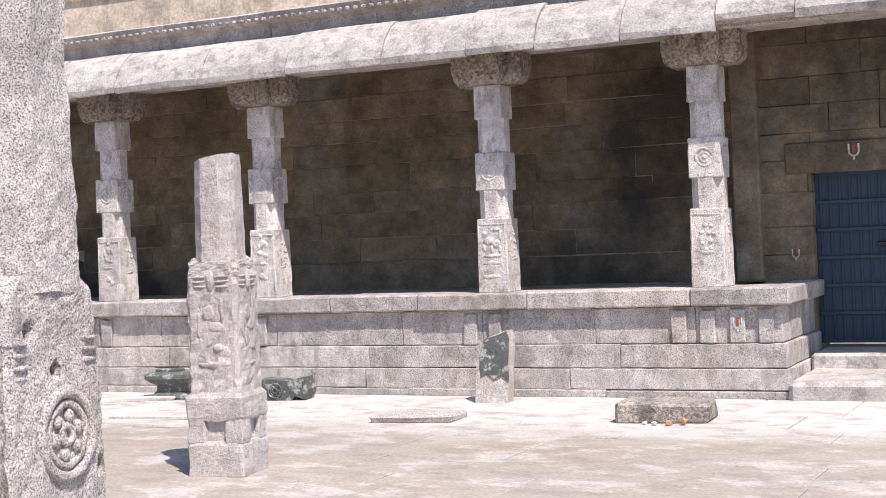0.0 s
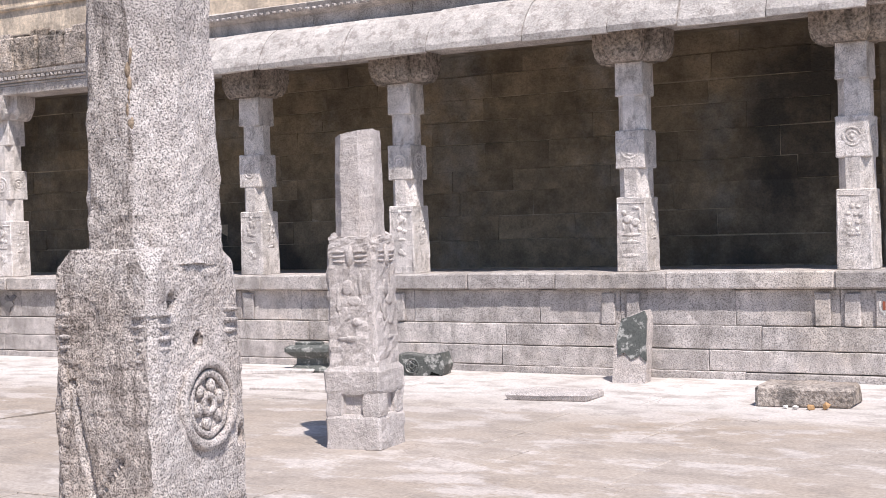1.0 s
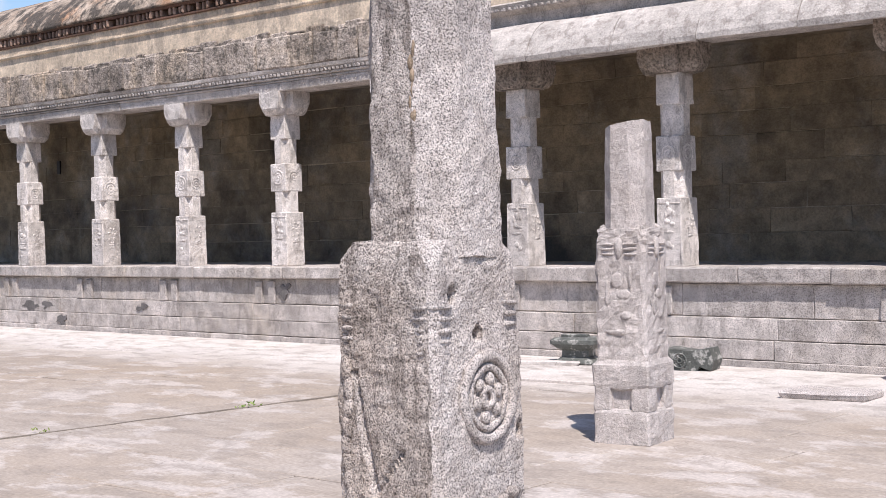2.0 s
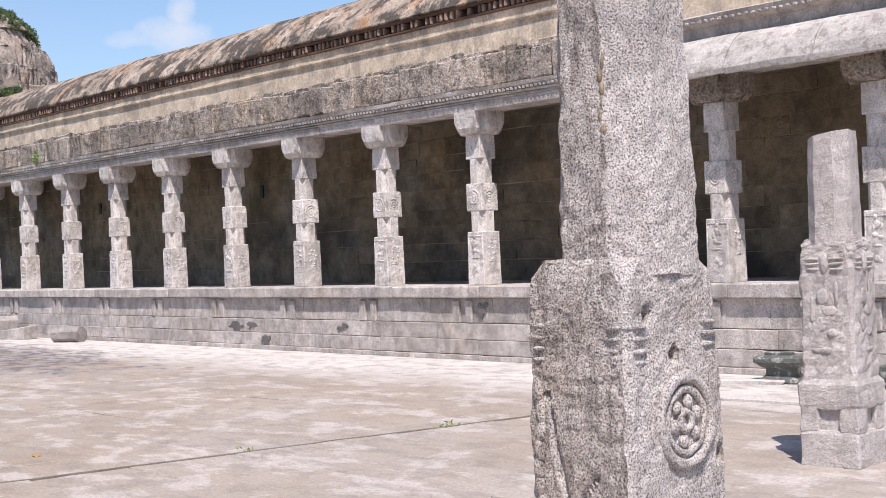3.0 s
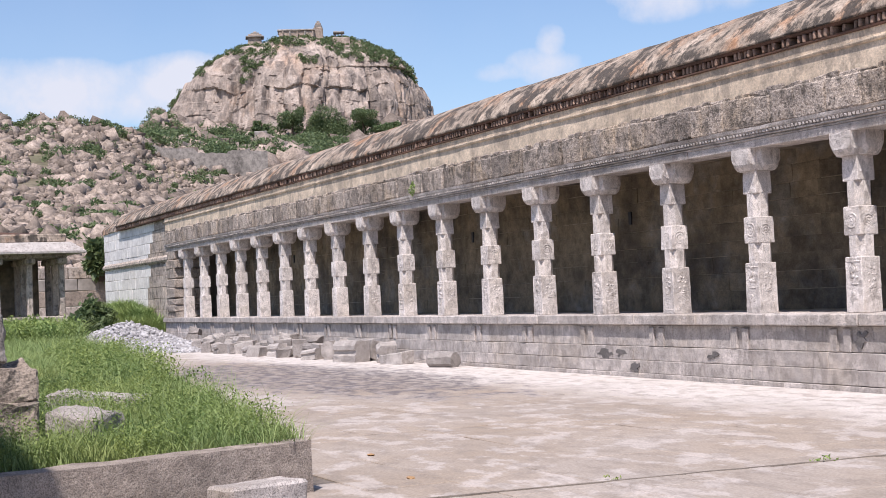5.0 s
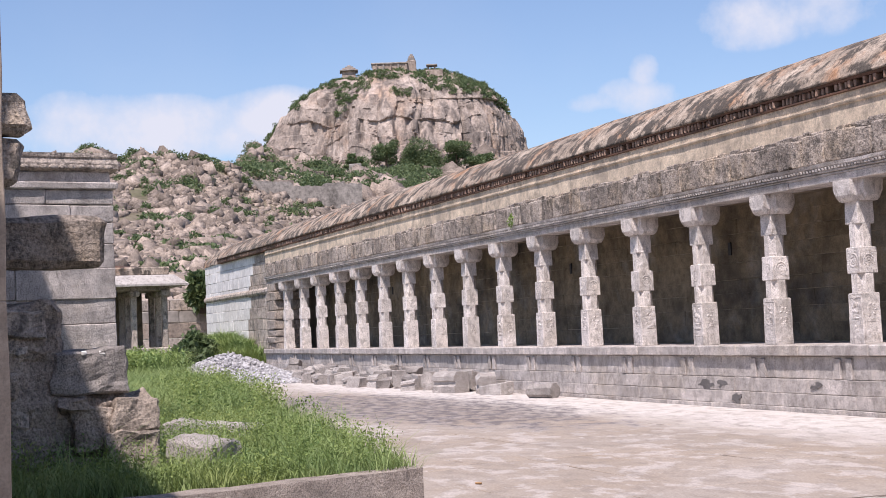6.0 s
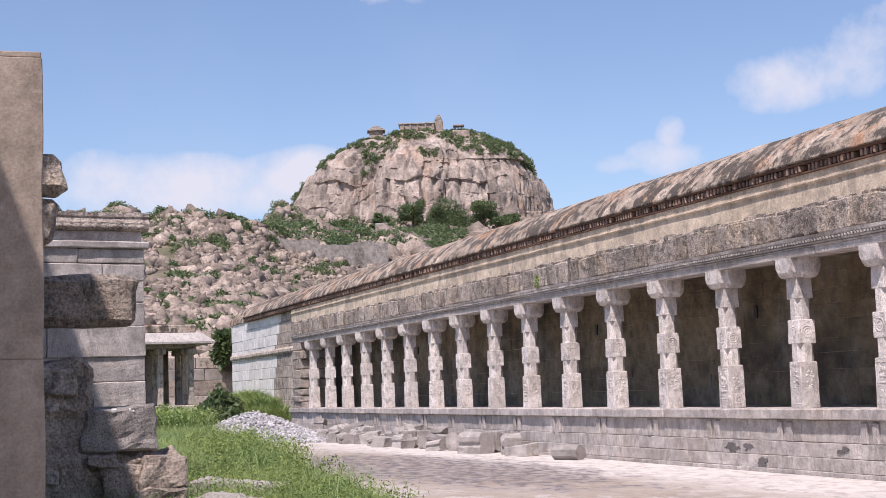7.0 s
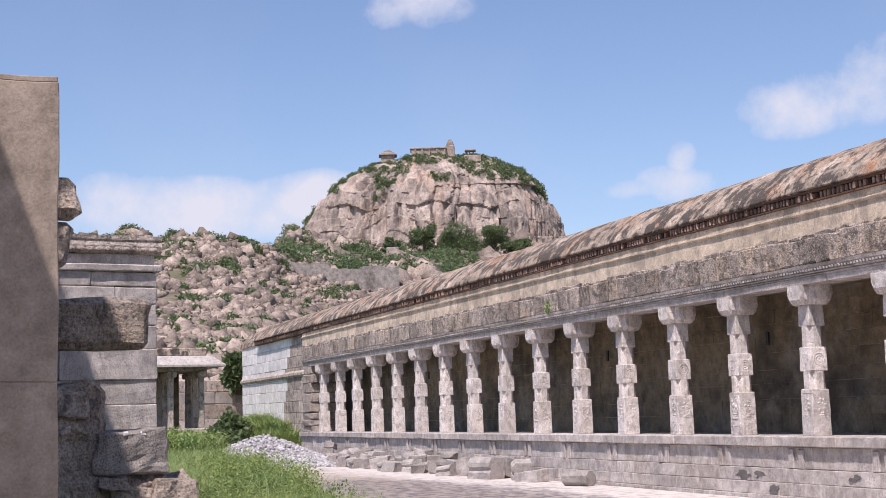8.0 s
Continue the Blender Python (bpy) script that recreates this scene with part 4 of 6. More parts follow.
stele = base("leaning_stele", (7.47, -0.93, -0.03), 4, label="upright dark veined stele leaning against the platform", category="stele")
sv = [(-0.17, 0, 0), (0.17, 0, 0), (0.165, 0, 0.32), (0.155, 0, 0.66), (0.12, 0, 0.74), (-0.02, 0, 0.685), (-0.165, 0, 0.64), (-0.175, 0, 0.3)]
sv = [(x, -0.09 + 0.22 * z, z) for x, y, z in sv] + [(x, 0.09 + 0.22 * z, z) for x, y, z in sv]
sf = [list(range(8)), [8 + i for i in range(8)][::-1]] + [[i, 8 + i, 8 + (i + 1) % 8, (i + 1) % 8] for i in range(8)]
put("stone_body", fine_mesh("stone_body", (sv, [q[::-1] for q in sf]), SPECKLED, 2, 0.010, 6.0, 2.2), stele)
sv = [(-0.125, 0, 0.30), (-0.05, 0, 0.33), (0.02, 0, 0.26), (0.10, 0, 0.30), (0.168, 0, 0.24), (0.162, 0, 0.45), (0.157, 0, 0.66), (0.12, 0, 0.735), (-0.02, 0, 0.68), (-0.105, 0, 0.655), (-0.14, 0, 0.50)]
n = len(sv)
sv = [(x, -0.108 + 0.22 * z, z) for x, y, z in sv] + [(x, -0.07 + 0.22 * z, z) for x, y, z in sv]
sf = [list(range(n)), [n + i for i in range(n)][::-1]] + [[i, n + i, n + (i + 1) % n, (i + 1) % n] for i in range(n)]
put("dark_face", fine_mesh("dark_face", (sv, [q[::-1] for q in sf]), GREENSTONE, 2, 0.006, 8.0, 7.2), stele, label="polished dark green face with pale veins")

pedestal = base("moulded_pedestal", (3.58, -1.0, -0.01), 14, label="dark green moulded stone pedestal on the paving", category="pedestal")
prof = [(0.24, 0.0), (0.26, 0.04), (0.22, 0.08), (0.17, 0.12), (0.17, 0.20), (0.23, 0.24), (0.28, 0.29), (0.28, 0.34), (0.24, 0.37)]
rings = [[(x * 0.95, y * 0.75, z * 0.85) for x, y, z in square_ring(h, z, 0.03)] for h, z in prof]
put("pedestal_body", fine_mesh("pedestal_body", loft(rings), GREENSTONE, 1, 0.006, 8.0, 3.0), pedestal)
put("crest_plate", fine_mesh("crest_plate", cbox(-0.2, 0.12, -0.05, 0.05, 0.305, 0.35, 0.015), GREENSTONE, 1, 0.006, 8.0, 3.5), pedestal)

carved = base("carved_stone_block", (5.04, -0.95, -0.01), 12, label="dark carved stone block with a wheel emblem", category="stone block")
sv = [(-0.25, -0.14, 0), (0.10, -0.14, 0), (0.13, -0.14, 0.06), (0.25, -0.14, 0.02), (0.28, -0.14, 0.12), (0.24, -0.14, 0.26), (0.05, -0.14, 0.22), (-0.24, -0.14, 0.25)]
sv = sv + [(x, 0.14, z) for x, y, z in sv]
sf = [list(range(8)), [8 + i for i in range(8)][::-1]] + [[i, 8 + i, 8 + (i + 1) % 8, (i + 1) % 8] for i in range(8)]
put("block_body", fine_mesh("block_body", (sv, [q[::-1] for q in sf]), GREENSTONE, 2, 0.008, 8.0, 4.1), carved)
cv, cf = joined([torus(0.085, 0.010), torus(0.03, 0.01, 16)] + [lump(0, 0.055 * math.cos(k), 0.055 * math.sin(k), 0.01, 0.014, 0.014) for k in range(6)])
put("wheel_emblem", mesh_of("wheel_emblem", [(y * 0.9 - 0.09, x - 0.145, z * 0.9 + 0.12) for x, y, z in cv], cf, GREENSTONE, True), carved)

rr = rng(90)
for k, (x, y, s) in enumerate(((9.72, -2.38, 0.045), (9.60, -2.42, 0.035), (9.50, -2.37, 0.03), (9.83, -2.34, 0.05))):
    v, f = rock_data(rr, (s, s, s), 1)
    put("orange_fragment" if k in (0, 3) else "pale_pebble", mesh_of("fragment", [tuple(q) for q in v + (0, 0, s * 0.5)], [tuple(q) for q in f], ORANGE if k in (0, 3) else WHITE_MARK), None, pose(x, y, 0),
        "broken orange clay fragment beside the block" if k in (0, 3) else "small pale pebble beside the block", "fragment", "fragments")
for x, y in ((-0.04, -8.46), (1.84, -8.85)):
    v, f = rock_data(rr, (0.09, 0.06, 0.02), 1)
    put("dry_leaf", mesh_of("dry_leaf", [tuple(q) for q in v + (0, 0, 0.01)], [tuple(q) for q in f], ORANGE), None, pose(x, y, 0), "curled dry orange leaf on the paving", "leaf", "dry leaves")

# broken architectural stones heaped along the platform's far half
rr = rng(95)


def fallen(x, y, z, sx, sy, sz, shape, seed, tilt=(0, 0, 0)):
    """A dressed fragment with chipped corners: a block, a stepped moulding or a length of octagonal shaft."""
    q = rng(seed)
    sx, sy, sz = 0.85 * sx, 0.85 * sy, 0.88 * sz
    if shape == "drum":
        ring = [(sy / 2 * math.cos(a), sz / 2 + sz / 2 * math.sin(a)) for a in [math.pi / 8 + i * math.pi / 4 for i in range(8)]]
        data = loft([[(u, b, c) for b, c in ring] for u in np.linspace(-sx / 2, sx / 2, 5)])
    elif shape == "moulding":
        prof = [(-sy / 2, 0), (-sy / 2, 0.35 * sz), (-0.38 * sy, 0.42 * sz), (-0.38 * sy, 0.55 * sz), (-0.5 * sy, 0.62 * sz), (-0.5 * sy, 0.8 * sz), (-0.3 * sy, sz), (sy / 2, sz), (sy / 2, 0)]
        data = loft([[(u, b, c) for b, c in prof] for u in np.linspace(-sx / 2, sx / 2, 5)])
    else:
        data = cbox(-sx / 2, sx / 2, -sy / 2, sy / 2, 0, sz, 0.02, 0.05, q)
    me = worn(mesh_of("fallen_stone", *data, FALLEN), 0.14, 3, 0.018, 5.0, seed * 1.7)
    put("fallen_stone", me, None, pose(x, y, z - 0.03, *tilt), "fallen grey architectural stone lying by the platform", "stone block", "fallen stones")


fallen(-14.5, -0.95, 0, 0.80, 0.42, 0.40, "drum", 1, (0, 0, 24))
fallen(-17.0, -0.95, 0, 0.95, 0.50, 0.30, "block", 2, (4, -6, 12))
fallen(-18.05, -0.80, 0, 0.65, 0.55, 0.55, "moulding", 3, (0, 9, -20))
fallen(-19.2, -1.25, 0, 1.0, 0.55, 0.62, "moulding", 4, (0, 0, 18))
fallen(-19.5, -0.72, 0.02, 0.9, 0.35, 0.60, "block", 5, (-9, 0, 8))
fallen(-20.5, -0.85, 0, 0.8, 0.45, 0.5, "block", 6, (0, 22, 30))
x, k = -21.4, 7
while x > -37.0:
    size, tall = rr.uniform(0.55, 1.0), rr.uniform(0.34, 0.62)
    fallen(x, -0.85 + rr.uniform(-0.2, 0.1), 0, size, rr.uniform(0.4, 0.55), tall, ("block", "moulding", "block", "drum")[k % 4], k, (rr.uniform(-8, 8), rr.uniform(-10, 24 if k % 3 == 0 else 10), rr.uniform(-45, 45)))
    if rr.uniform() < 0.6:
        fallen(x + 0.35, -1.4 + rr.uniform(-0.15, 0.15), 0, size * 0.8, rr.uniform(0.38, 0.5), rr.uniform(0.26, 0.45), ("moulding", "block")[k % 2], k + 100, (rr.uniform(-6, 6), rr.uniform(-9, 9), rr.uniform(-40, 40)))
    if rr.uniform() < 0.45:
        fallen(x - 0.2, -0.75, tall * 0.86, size * 0.75, 0.42, rr.uniform(0.16, 0.28), "block", k + 200, (rr.uniform(-8, 8), rr.uniform(-14, 14), rr.uniform(-50, 50)))
    x -= rr.uniform(0.6, 0.95)
    k += 1

# heap of crushed blue stone
blocks = []
for k in range(8200):
    a, d = rr.uniform(0, math.tau), math.sqrt(rr.uniform()) * 1.0
    px_, py_ = -40.5 + 4.6 * d * math.cos(a), -2.1 + 2.3 * d * math.sin(a)
    h = 0.90 * max(0.0, 1 - d ** 1.3) * rr.uniform(0.85, 1.1)
    if k % 4 == 0:
        px_, py_ = -35.6 + 3.8 * d * math.cos(a), -1.75 + 1.15 * d * math.sin(a)
        h *= 0.5
    s = rr.uniform(0.05, 0.125)
    v, f = rock_data(rr, (s * 1.3, s, s), 1, 0.6, 9)
    blocks.append((turned(v, rr.uniform(0, 6), rr.uniform(0, 3), 0, (px_, py_, h)), f))
heap = scatter("gravel_heap", blocks, CRUSHED, label="heap of crushed blue-grey stone", category="gravel heap", kind="stuff")
cone = [(-40.5, -2.1, 0.82)] + [(-40.5 + 4.6 * c * math.cos(a), -2.1 + 2.3 * c * math.sin(a), z) for c, z in ((0.5, 0.44), (1.0, -0.05)) for a in [k * math.tau / 24 for k in range(24)]]
fc = [(0, 1 + k, 1 + (k + 1) % 24) for k in range(24)] + [(1 + k, 25 + k, 25 + (k + 1) % 24, 1 + (k + 1) % 24) for k in range(24)]
put("gravel_core", mesh_of("gravel_core", cone, fc, CRUSHED), heap)
v, f = rock_data(rr, (2.2, 0.8, 0.14), 3, 1.0, 4)
put("sand_patch", mesh_of("sand_patch", [tuple(q) for q in v], [tuple(q) for q in f], EARTH), None, pose(-31.5, -4.6, 0, 0, 0, 12), "low mound of brown sand on the paving", "sand", kind="stuff")

# ---- raised grass bed ----
BED_Z = 0.40
EDGE = [(2.02, -9.82), (-5.5, -8.75), (-16.0, -7.3), (-31.0, -5.4), (-38.0, -4.6), (-45.0, -2.9), (-46.5, 0.2), (-56.5, 0.2), (-56.5, -22.0), (3.2, -14.4), (2.62, -11.9)]
bed = put("grass_bed", mesh_of("grass_bed", *loft([[(x, y, -0.05) for x, y in EDGE], [(x, y, BED_Z - 0.05) for x, y in EDGE]]), SOIL), label="raised earth bed overgrown with grass", category="bed", kind="structure")
put("bed_kerb", fine_mesh("bed_kerb", ([(2.04, -9.80, -0.05), (3.30, -14.2, -0.05), (2.95, -14.3, -0.05), (1.76, -9.80, -0.05), (2.04, -9.80, 0.42), (3.30, -14.2, 0.42), (2.95, -14.3, 0.42), (1.76, -9.80, 0.42)],
     [(3, 2, 1, 0), (4, 5, 6, 7), (0, 1, 5, 4), (1, 2, 6, 5), (2, 3, 7, 6), (3, 0, 4, 7)]), KERB, 4, 0.012, 3.0, 2.0), None, None, "dark granite kerb slab of the raised bed", "kerb", kind="structure")
slab_stone("kerb_step_block", (0.40, 0.66, 0.22), (2.72, -10.48, -0.01), (0, 0, 14), GRANITE, "rough granite block before the bed kerb", "stone block", 12)
slab_stone("kerb_step_block", (0.22, 0.5, 0.08), (3.06, -10.42, -0.01), (0, 0, 14), GRANITE, "thin granite offcut before the bed kerb", "stone block", 13)
slab_stone("grass_boulder", (0.56, 0.42, 0.26), (0.08, -11.27, 0.40), (5, 7, 40), FALLEN, "pale flat boulder lying in the grass", "boulder", 14, 3, 0.03)
slab_stone("grass_boulder", (1.1, 0.5, 0.34), (-3.2, -10.5, 0.26), (0, 4, 55), FALLEN, "long flat stone half sunk in the grass", "boulder", 15, 3, 0.03)


def inside(px_, py_, poly):
    n, hit = len(poly), np.zeros(len(px_), bool)
    for i in range(n):
        (x0, y0), (x1, y1) = poly[i], poly[(i + 1) % n]
        cross = ((y0 > py_) != (y1 > py_)) & (px_ < (x1 - x0) * (py_ - y0) / (y1 - y0 + 1e-12) + x0)
        hit ^= cross
    return hit


def blades(count, x0, x1, y0, y1, poly, hmin, hmax, width, seed, z=BED_Z - 0.05, clump=1.2, rise=None):
    """Curved grass blades of two quads each, taller in clumps."""
    q = rng(seed)
    px_, py_ = q.uniform(x0, x1, count), q.uniform(y0, y1, count)
    keep = inside(px_, py_, poly)
    px_, py_ = px_[keep], py_[keep]
    n = len(px_)
    k = np.array([noise.noise(Vector((a * clump, b * clump, 0.3))) for a, b in zip(px_, py_)]) * 0.5 + 0.5
    h = (hmin + (hmax - hmin) * np.clip(k, 0, 1) ** 1.4) * q.uniform(0.5, 1.3, n)
    a = q.uniform(0, math.tau, n)
    lean = q.uniform(0.2, 1.9, n) * h
    wx, wy = -np.sin(a) * width * q.uniform(0.6, 1.4, n), np.cos(a) * width * q.uniform(0.6, 1.4, n)
    lx, ly = np.cos(a) * lean, np.sin(a) * lean
    p = np.stack([px_, py_, rise(px_, py_) - 0.05 if rise else np.full(n, z)], 1)
    w = np.stack([wx, wy, 0 * wx], 1)
    m1 = p + np.stack([lx * 0.3, ly * 0.3, h * 0.6], 1)
    tip = p + np.stack([lx, ly, h], 1)
    v = np.stack([p - w, p + w, m1 + w * 0.7, m1 - w * 0.7, tip], 1).reshape(-1, 3)
    o = np.arange(n)[:, None] * 5
    f = np.concatenate([o + [0, 1, 2], o + [0, 2, 3], o + [3, 2, 4]])
    return v, f


def leaves(count, cx, cy, cz, sx, sy, sz, size, seed):
    """Small leaf quads filling an uneven clump."""
    q = rng(seed)
    d = q.normal(size=(count, 3))
    d /= np.linalg.norm(d, axis=1)[:, None]
    rad = q.uniform(0.55, 1.05, count)
    lob = np.array([noise.noise(Vector(t) * 2.0 + Vector((seed * 0.37, 0, 0))) for t in d]) * 0.5 + 1.0
    p = d * (rad * lob)[:, None] * (sx, sy, sz) + (cx, cy, cz)
    u = q.normal(size=(count, 3))
    u /= np.linalg.norm(u, axis=1)[:, None]
    w = np.cross(u, q.normal(size=(count, 3)))
    w /= np.linalg.norm(w, axis=1)[:, None]
    s = (size * q.uniform(0.6, 1.4, count))[:, None]
    v = np.stack([p - u * s, p + w * s * 0.45, p + u * s, p - w * s * 0.45], 1).reshape(-1, 3)
    return v, np.arange(count)[:, None] * 4 + [0, 1, 2, 3]


near_poly = EDGE


def mound_z(x, y):
    """Height of the grown-over earth bank along the whitewashed end wall."""
    return 1.35 * np.clip(1 - ((x + 48.5) / 6.6) ** 2, 0, 1) ** 0.6 * np.clip((y + 3.4) / 2.6, 0, 1) ** 0.8


MOUND = [(-55.0, -0.08), (-55.0, -3.4), (-41.6, -3.4), (-41.6, -0.08)]
gx, gy = np.meshgrid(np.linspace(-55.0, -41.6, 30), np.linspace(-3.4, -0.08, 12))
bank_v = [(a, b, c) for a, b, c in zip(gx.ravel(), gy.ravel(), mound_z(gx, gy).ravel())]
put("earth_bank", mesh_of("earth_bank", bank_v, [(i * 30 + j, i * 30 + j + 1, i * 30 + j + 31, i * 30 + j + 30) for i in range(11) for j in range(29)], SOIL, True), label="overgrown earth bank against the end wall", category="bank", kind="structure")
scatter("bank_grass", [blades(26000, -54.9, -41.7, -3.3, -0.1, MOUND, 0.25, 0.75, 0.018, 5, rise=mound_z)], GRASS, label="tall fresh grass on the earth bank", category="grass", kind="stuff")
scatter("bed_grass", [blades(105000, -12, 2.0, -14.4, -8.0, near_poly, 0.03, 0.36, 0.0045, 1, clump=3.0), blades(5000, -12, 1.8, -14.4, -8.0, near_poly, 0.25, 0.60, 0.004, 7, clump=3.0), blades(75000, -32, -8, -14, -5, near_poly, 0.2, 0.55, 0.006, 2),
                      blades(36000, -56, -32, -13, -0.4, near_poly, 0.5, 1.0, 0.022, 3)], GRASS, label="lush green grass covering the raised bed", category="grass", kind="stuff")
weeds = []
rr = rng(130)
for k in range(900):
    x = rr.uniform(-16, 1.9)
    y = rr.uniform(-14, -9.2 - 0.14 * (x - 1.6) * -1.0)
    if inside(np.array([x]), np.array([y]), EDGE)[0]:
        h = rr.uniform(0.08, 0.32)
        if min(math.hypot(x - 0.15, y + 11.3), math.hypot(x + 3.2, y + 10.5) + 0.1) > 0.45:
            weeds.append(leaves(170, x, y, BED_Z + h * 0.55, 0.22, 0.22, h * 0.9, 0.0145, 200 + k))
for k in range(26):
    x = rr.uniform(-44, -32)
    weeds.append(leaves(520, x, rr.uniform(-7.6, -5.2), BED_Z + 0.4, 0.6, 0.6, 0.5, 0.055, 400 + k))
for k in range(60):
    x = rr.uniform(-22, -5)
    y = -9.9 - 0.13 * x + rr.uniform(-1.0, 0.5)
    if inside(np.array([x]), np.array([y]), EDGE)[0]:
        h = rr.uniform(0.15, 0.34)
        weeds.append(leaves(300, x, y, BED_Z + h * 0.9, 0.26, 0.26, h, 0.022, 900 + k))
scatter("bed_weeds", weeds, WEED, label="broad-leaved weeds among the grass", category="weeds", kind="stuff")


bush = base("pavilion_bush", (-43.6, -2.75, 0.0), label="dark leafy bush growing beside the pavilion", category="bush")
stems = [loft([[(0.05 * math.cos(a) * (1 - 0.7 * u) + d[0] * u, 0.05 * math.sin(a) * (1 - 0.7 * u) + d[1] * u, 1.3 * u) for a in [i * math.tau / 6 for i in range(6)]] for u in (0.0, 0.5, 1.0)]) for d in ((0.3, 0.2), (-0.3, 0.3), (0.1, -0.4))]
put("stems", mesh_of("stems", *joined(stems), BARK), bush)
crown = scatter("leaves", [leaves(380, q0, q1, q2, 0.5, 0.5, 0.45, 0.13, 71 + k) for k, (q0, q1, q2) in enumerate(((0, 0, 1.5), (0.2, -0.4, 1.1), (-0.2, 0.5, 1.2), (0.3, 0.3, 0.8), (0.1, -0.6, 0.7)))], TREE)
crown.parent = bush

# ---- ruins beside the court ----
post = base("plaster_pier", (4.95, -13.85, 0), 0, label="tall tan cement-plastered pier with chipped top", category="pier")
for nm, z0, z1, grow, rag in (("lower_shaft", -0.05, 1.829, 0.0, 0.010), ("upper_shaft", 1.83, 3.515, 0.0, 0.010), ("coping", 3.516, 3.55, -0.004, 0.012)):
    put(nm, fine_mesh(nm, cbox(-0.4 - grow, 0.4 + grow, -0.5, 0.51 + grow, z0, z1, 0.005), CONCRETE, 4, rag, 2.0, 5.0), post)
# dressed wall with a moulded cornice
dressed = base("dressed_wall", (-3.9, -11.45, 0), 8, label="dressed grey granite wall with moulded cornice", category="wall")
q = rng(7)
for z0, z1 in ((0.3, 0.72), (0.72, 1.12), (1.12, 1.51), (1.51, 1.81), (1.81, 2.11), (2.11, 2.48), (2.48, 2.76), (2.76, 3.02), (3.02, 3.23), (3.23, 3.41)):
    y = -3.2 + q.uniform(-0.5, 0.0)
    while y < -0.05:
        w = q.uniform(0.75, 1.35)
        w = -y if -y - w < 0.35 else w
        me = mesh_of("wall_stone", *cbox(-1.2, q.uniform(-0.012, 0.008), y + 0.002, y + w - 0.002, z0 + 0.002, z1 - 0.002, 0.010, 0.007, q), GRANITE)
        put("wall_stone", worn(me, 0.2, 5, 0.008, 8.0, y + z0), dressed)
        y += w
put("wall_moulding", worn(mesh_of("wall_moulding", *cbox(-1.25, 0.05, -3.25, 0.05, 3.412, 3.50, 0.012, 0.006, r), GRANITE), 0.3, 9, 0.008, 7.0, 1.0), dressed)
put("wall_moulding", worn(mesh_of("wall_moulding", *cbox(-1.2, -0.03, -3.2, -0.03, 3.502, 3.63, 0.01, 0.006, r), GRANITE), 0.3, 9, 0.008, 7.0, 2.0), dressed)
roll = [(-0.02, 3.632), (0.045, 3.66), (0.06, 3.72), (0.03, 3.78), (0.05, 3.80), (0.05, 3.845), (-1.2, 3.845), (-1.2, 3.632)]
lv, lf = extrude(roll, -3.25, 0.05, 0.1, 0.01, 5)
put("wall_moulding", mesh_of("wall_moulding", [(y, x, z) for x, y, z in lv], [t[::-1] for t in lf], FRIEZE), dressed)
lv = joined([lump(0.05, -0.06 - 0.11 * k, 3.675, 0.02, 0.05, 0.03, 2) for k in range(28)])
put("scallop_band", mesh_of("scallop_band", *lv, FRIEZE, True), dressed)

jut = put("projecting_beam", fine_mesh("projecting_beam", cbox(-1.1, -0.4, -14.6, -12.02, 2.33, 2.80, 0.06, 0.03, r), SLABROW, 4, 0.05, 2.2, 3.0), None, None, "dark rough stone beam jutting from the ruined wall", "stone beam")
stack = base("stacked_stones", (0.5, -12.84, 0), 0, label="weathered stones stacked on the ruined wall", category="stone stack")
for k, (z0, z1, y1) in enumerate(((2.98, 3.44, -0.02), (3.44, 3.82, 0.06))):
    put("stack_stone", fine_mesh("stack_stone", cbox(-0.42, 0.0, -1.8, y1, z0, z1 - 0.012, 0.07, 0.04, r), SLABROW, 4, 0.05, 3.0, k * 2.0), stack)
# added hidden core under the stack, placed to shade the ruin's lower left
put("stack_core", fine_mesh("stack_core", cbox(-0.5, -0.04, -1.8, -0.2, 0.3, 2.97, 0.03), RUBBLE, 3, 0.06, 2.0, 9.0), stack)

ruin = base("ruined_wall", (-0.25, -0.07, 0), 0, label="crumbling rubble wall end overgrown at the foot", category="wall")
rr = rng(160)
for y0, y1, top in ((-15.0, -12.42, 1.97), (-12.75, -11.80, 1.14)):
    put("rubble_core", fine_mesh("rubble_core", cbox(-0.9, 0.03, y0, y1, 0.2, top, 0.05), RUBBLE, 5, 0.09, 3.5, top), ruin)
put("cap_slab", worn(mesh_of("cap_slab", *cbox(-0.85, 0.10, -12.52, -11.80, 1.11, 1.53, 0.02, 0.03, rr), FALLEN), 0.1, 6, 0.035, 7.0, 3.0), ruin, label="rough broken slab with a split upper edge")
for y in (-12.22, -12.06, -11.90):
    put("wedge_hole", mesh_of("wedge_hole", *cbox(0.02, 0.108, y - 0.028, y + 0.028, 1.475, 1.515, 0.01, 0.006, rr), WHITE_MARK), ruin, label="pale wedge hole along the split edge")
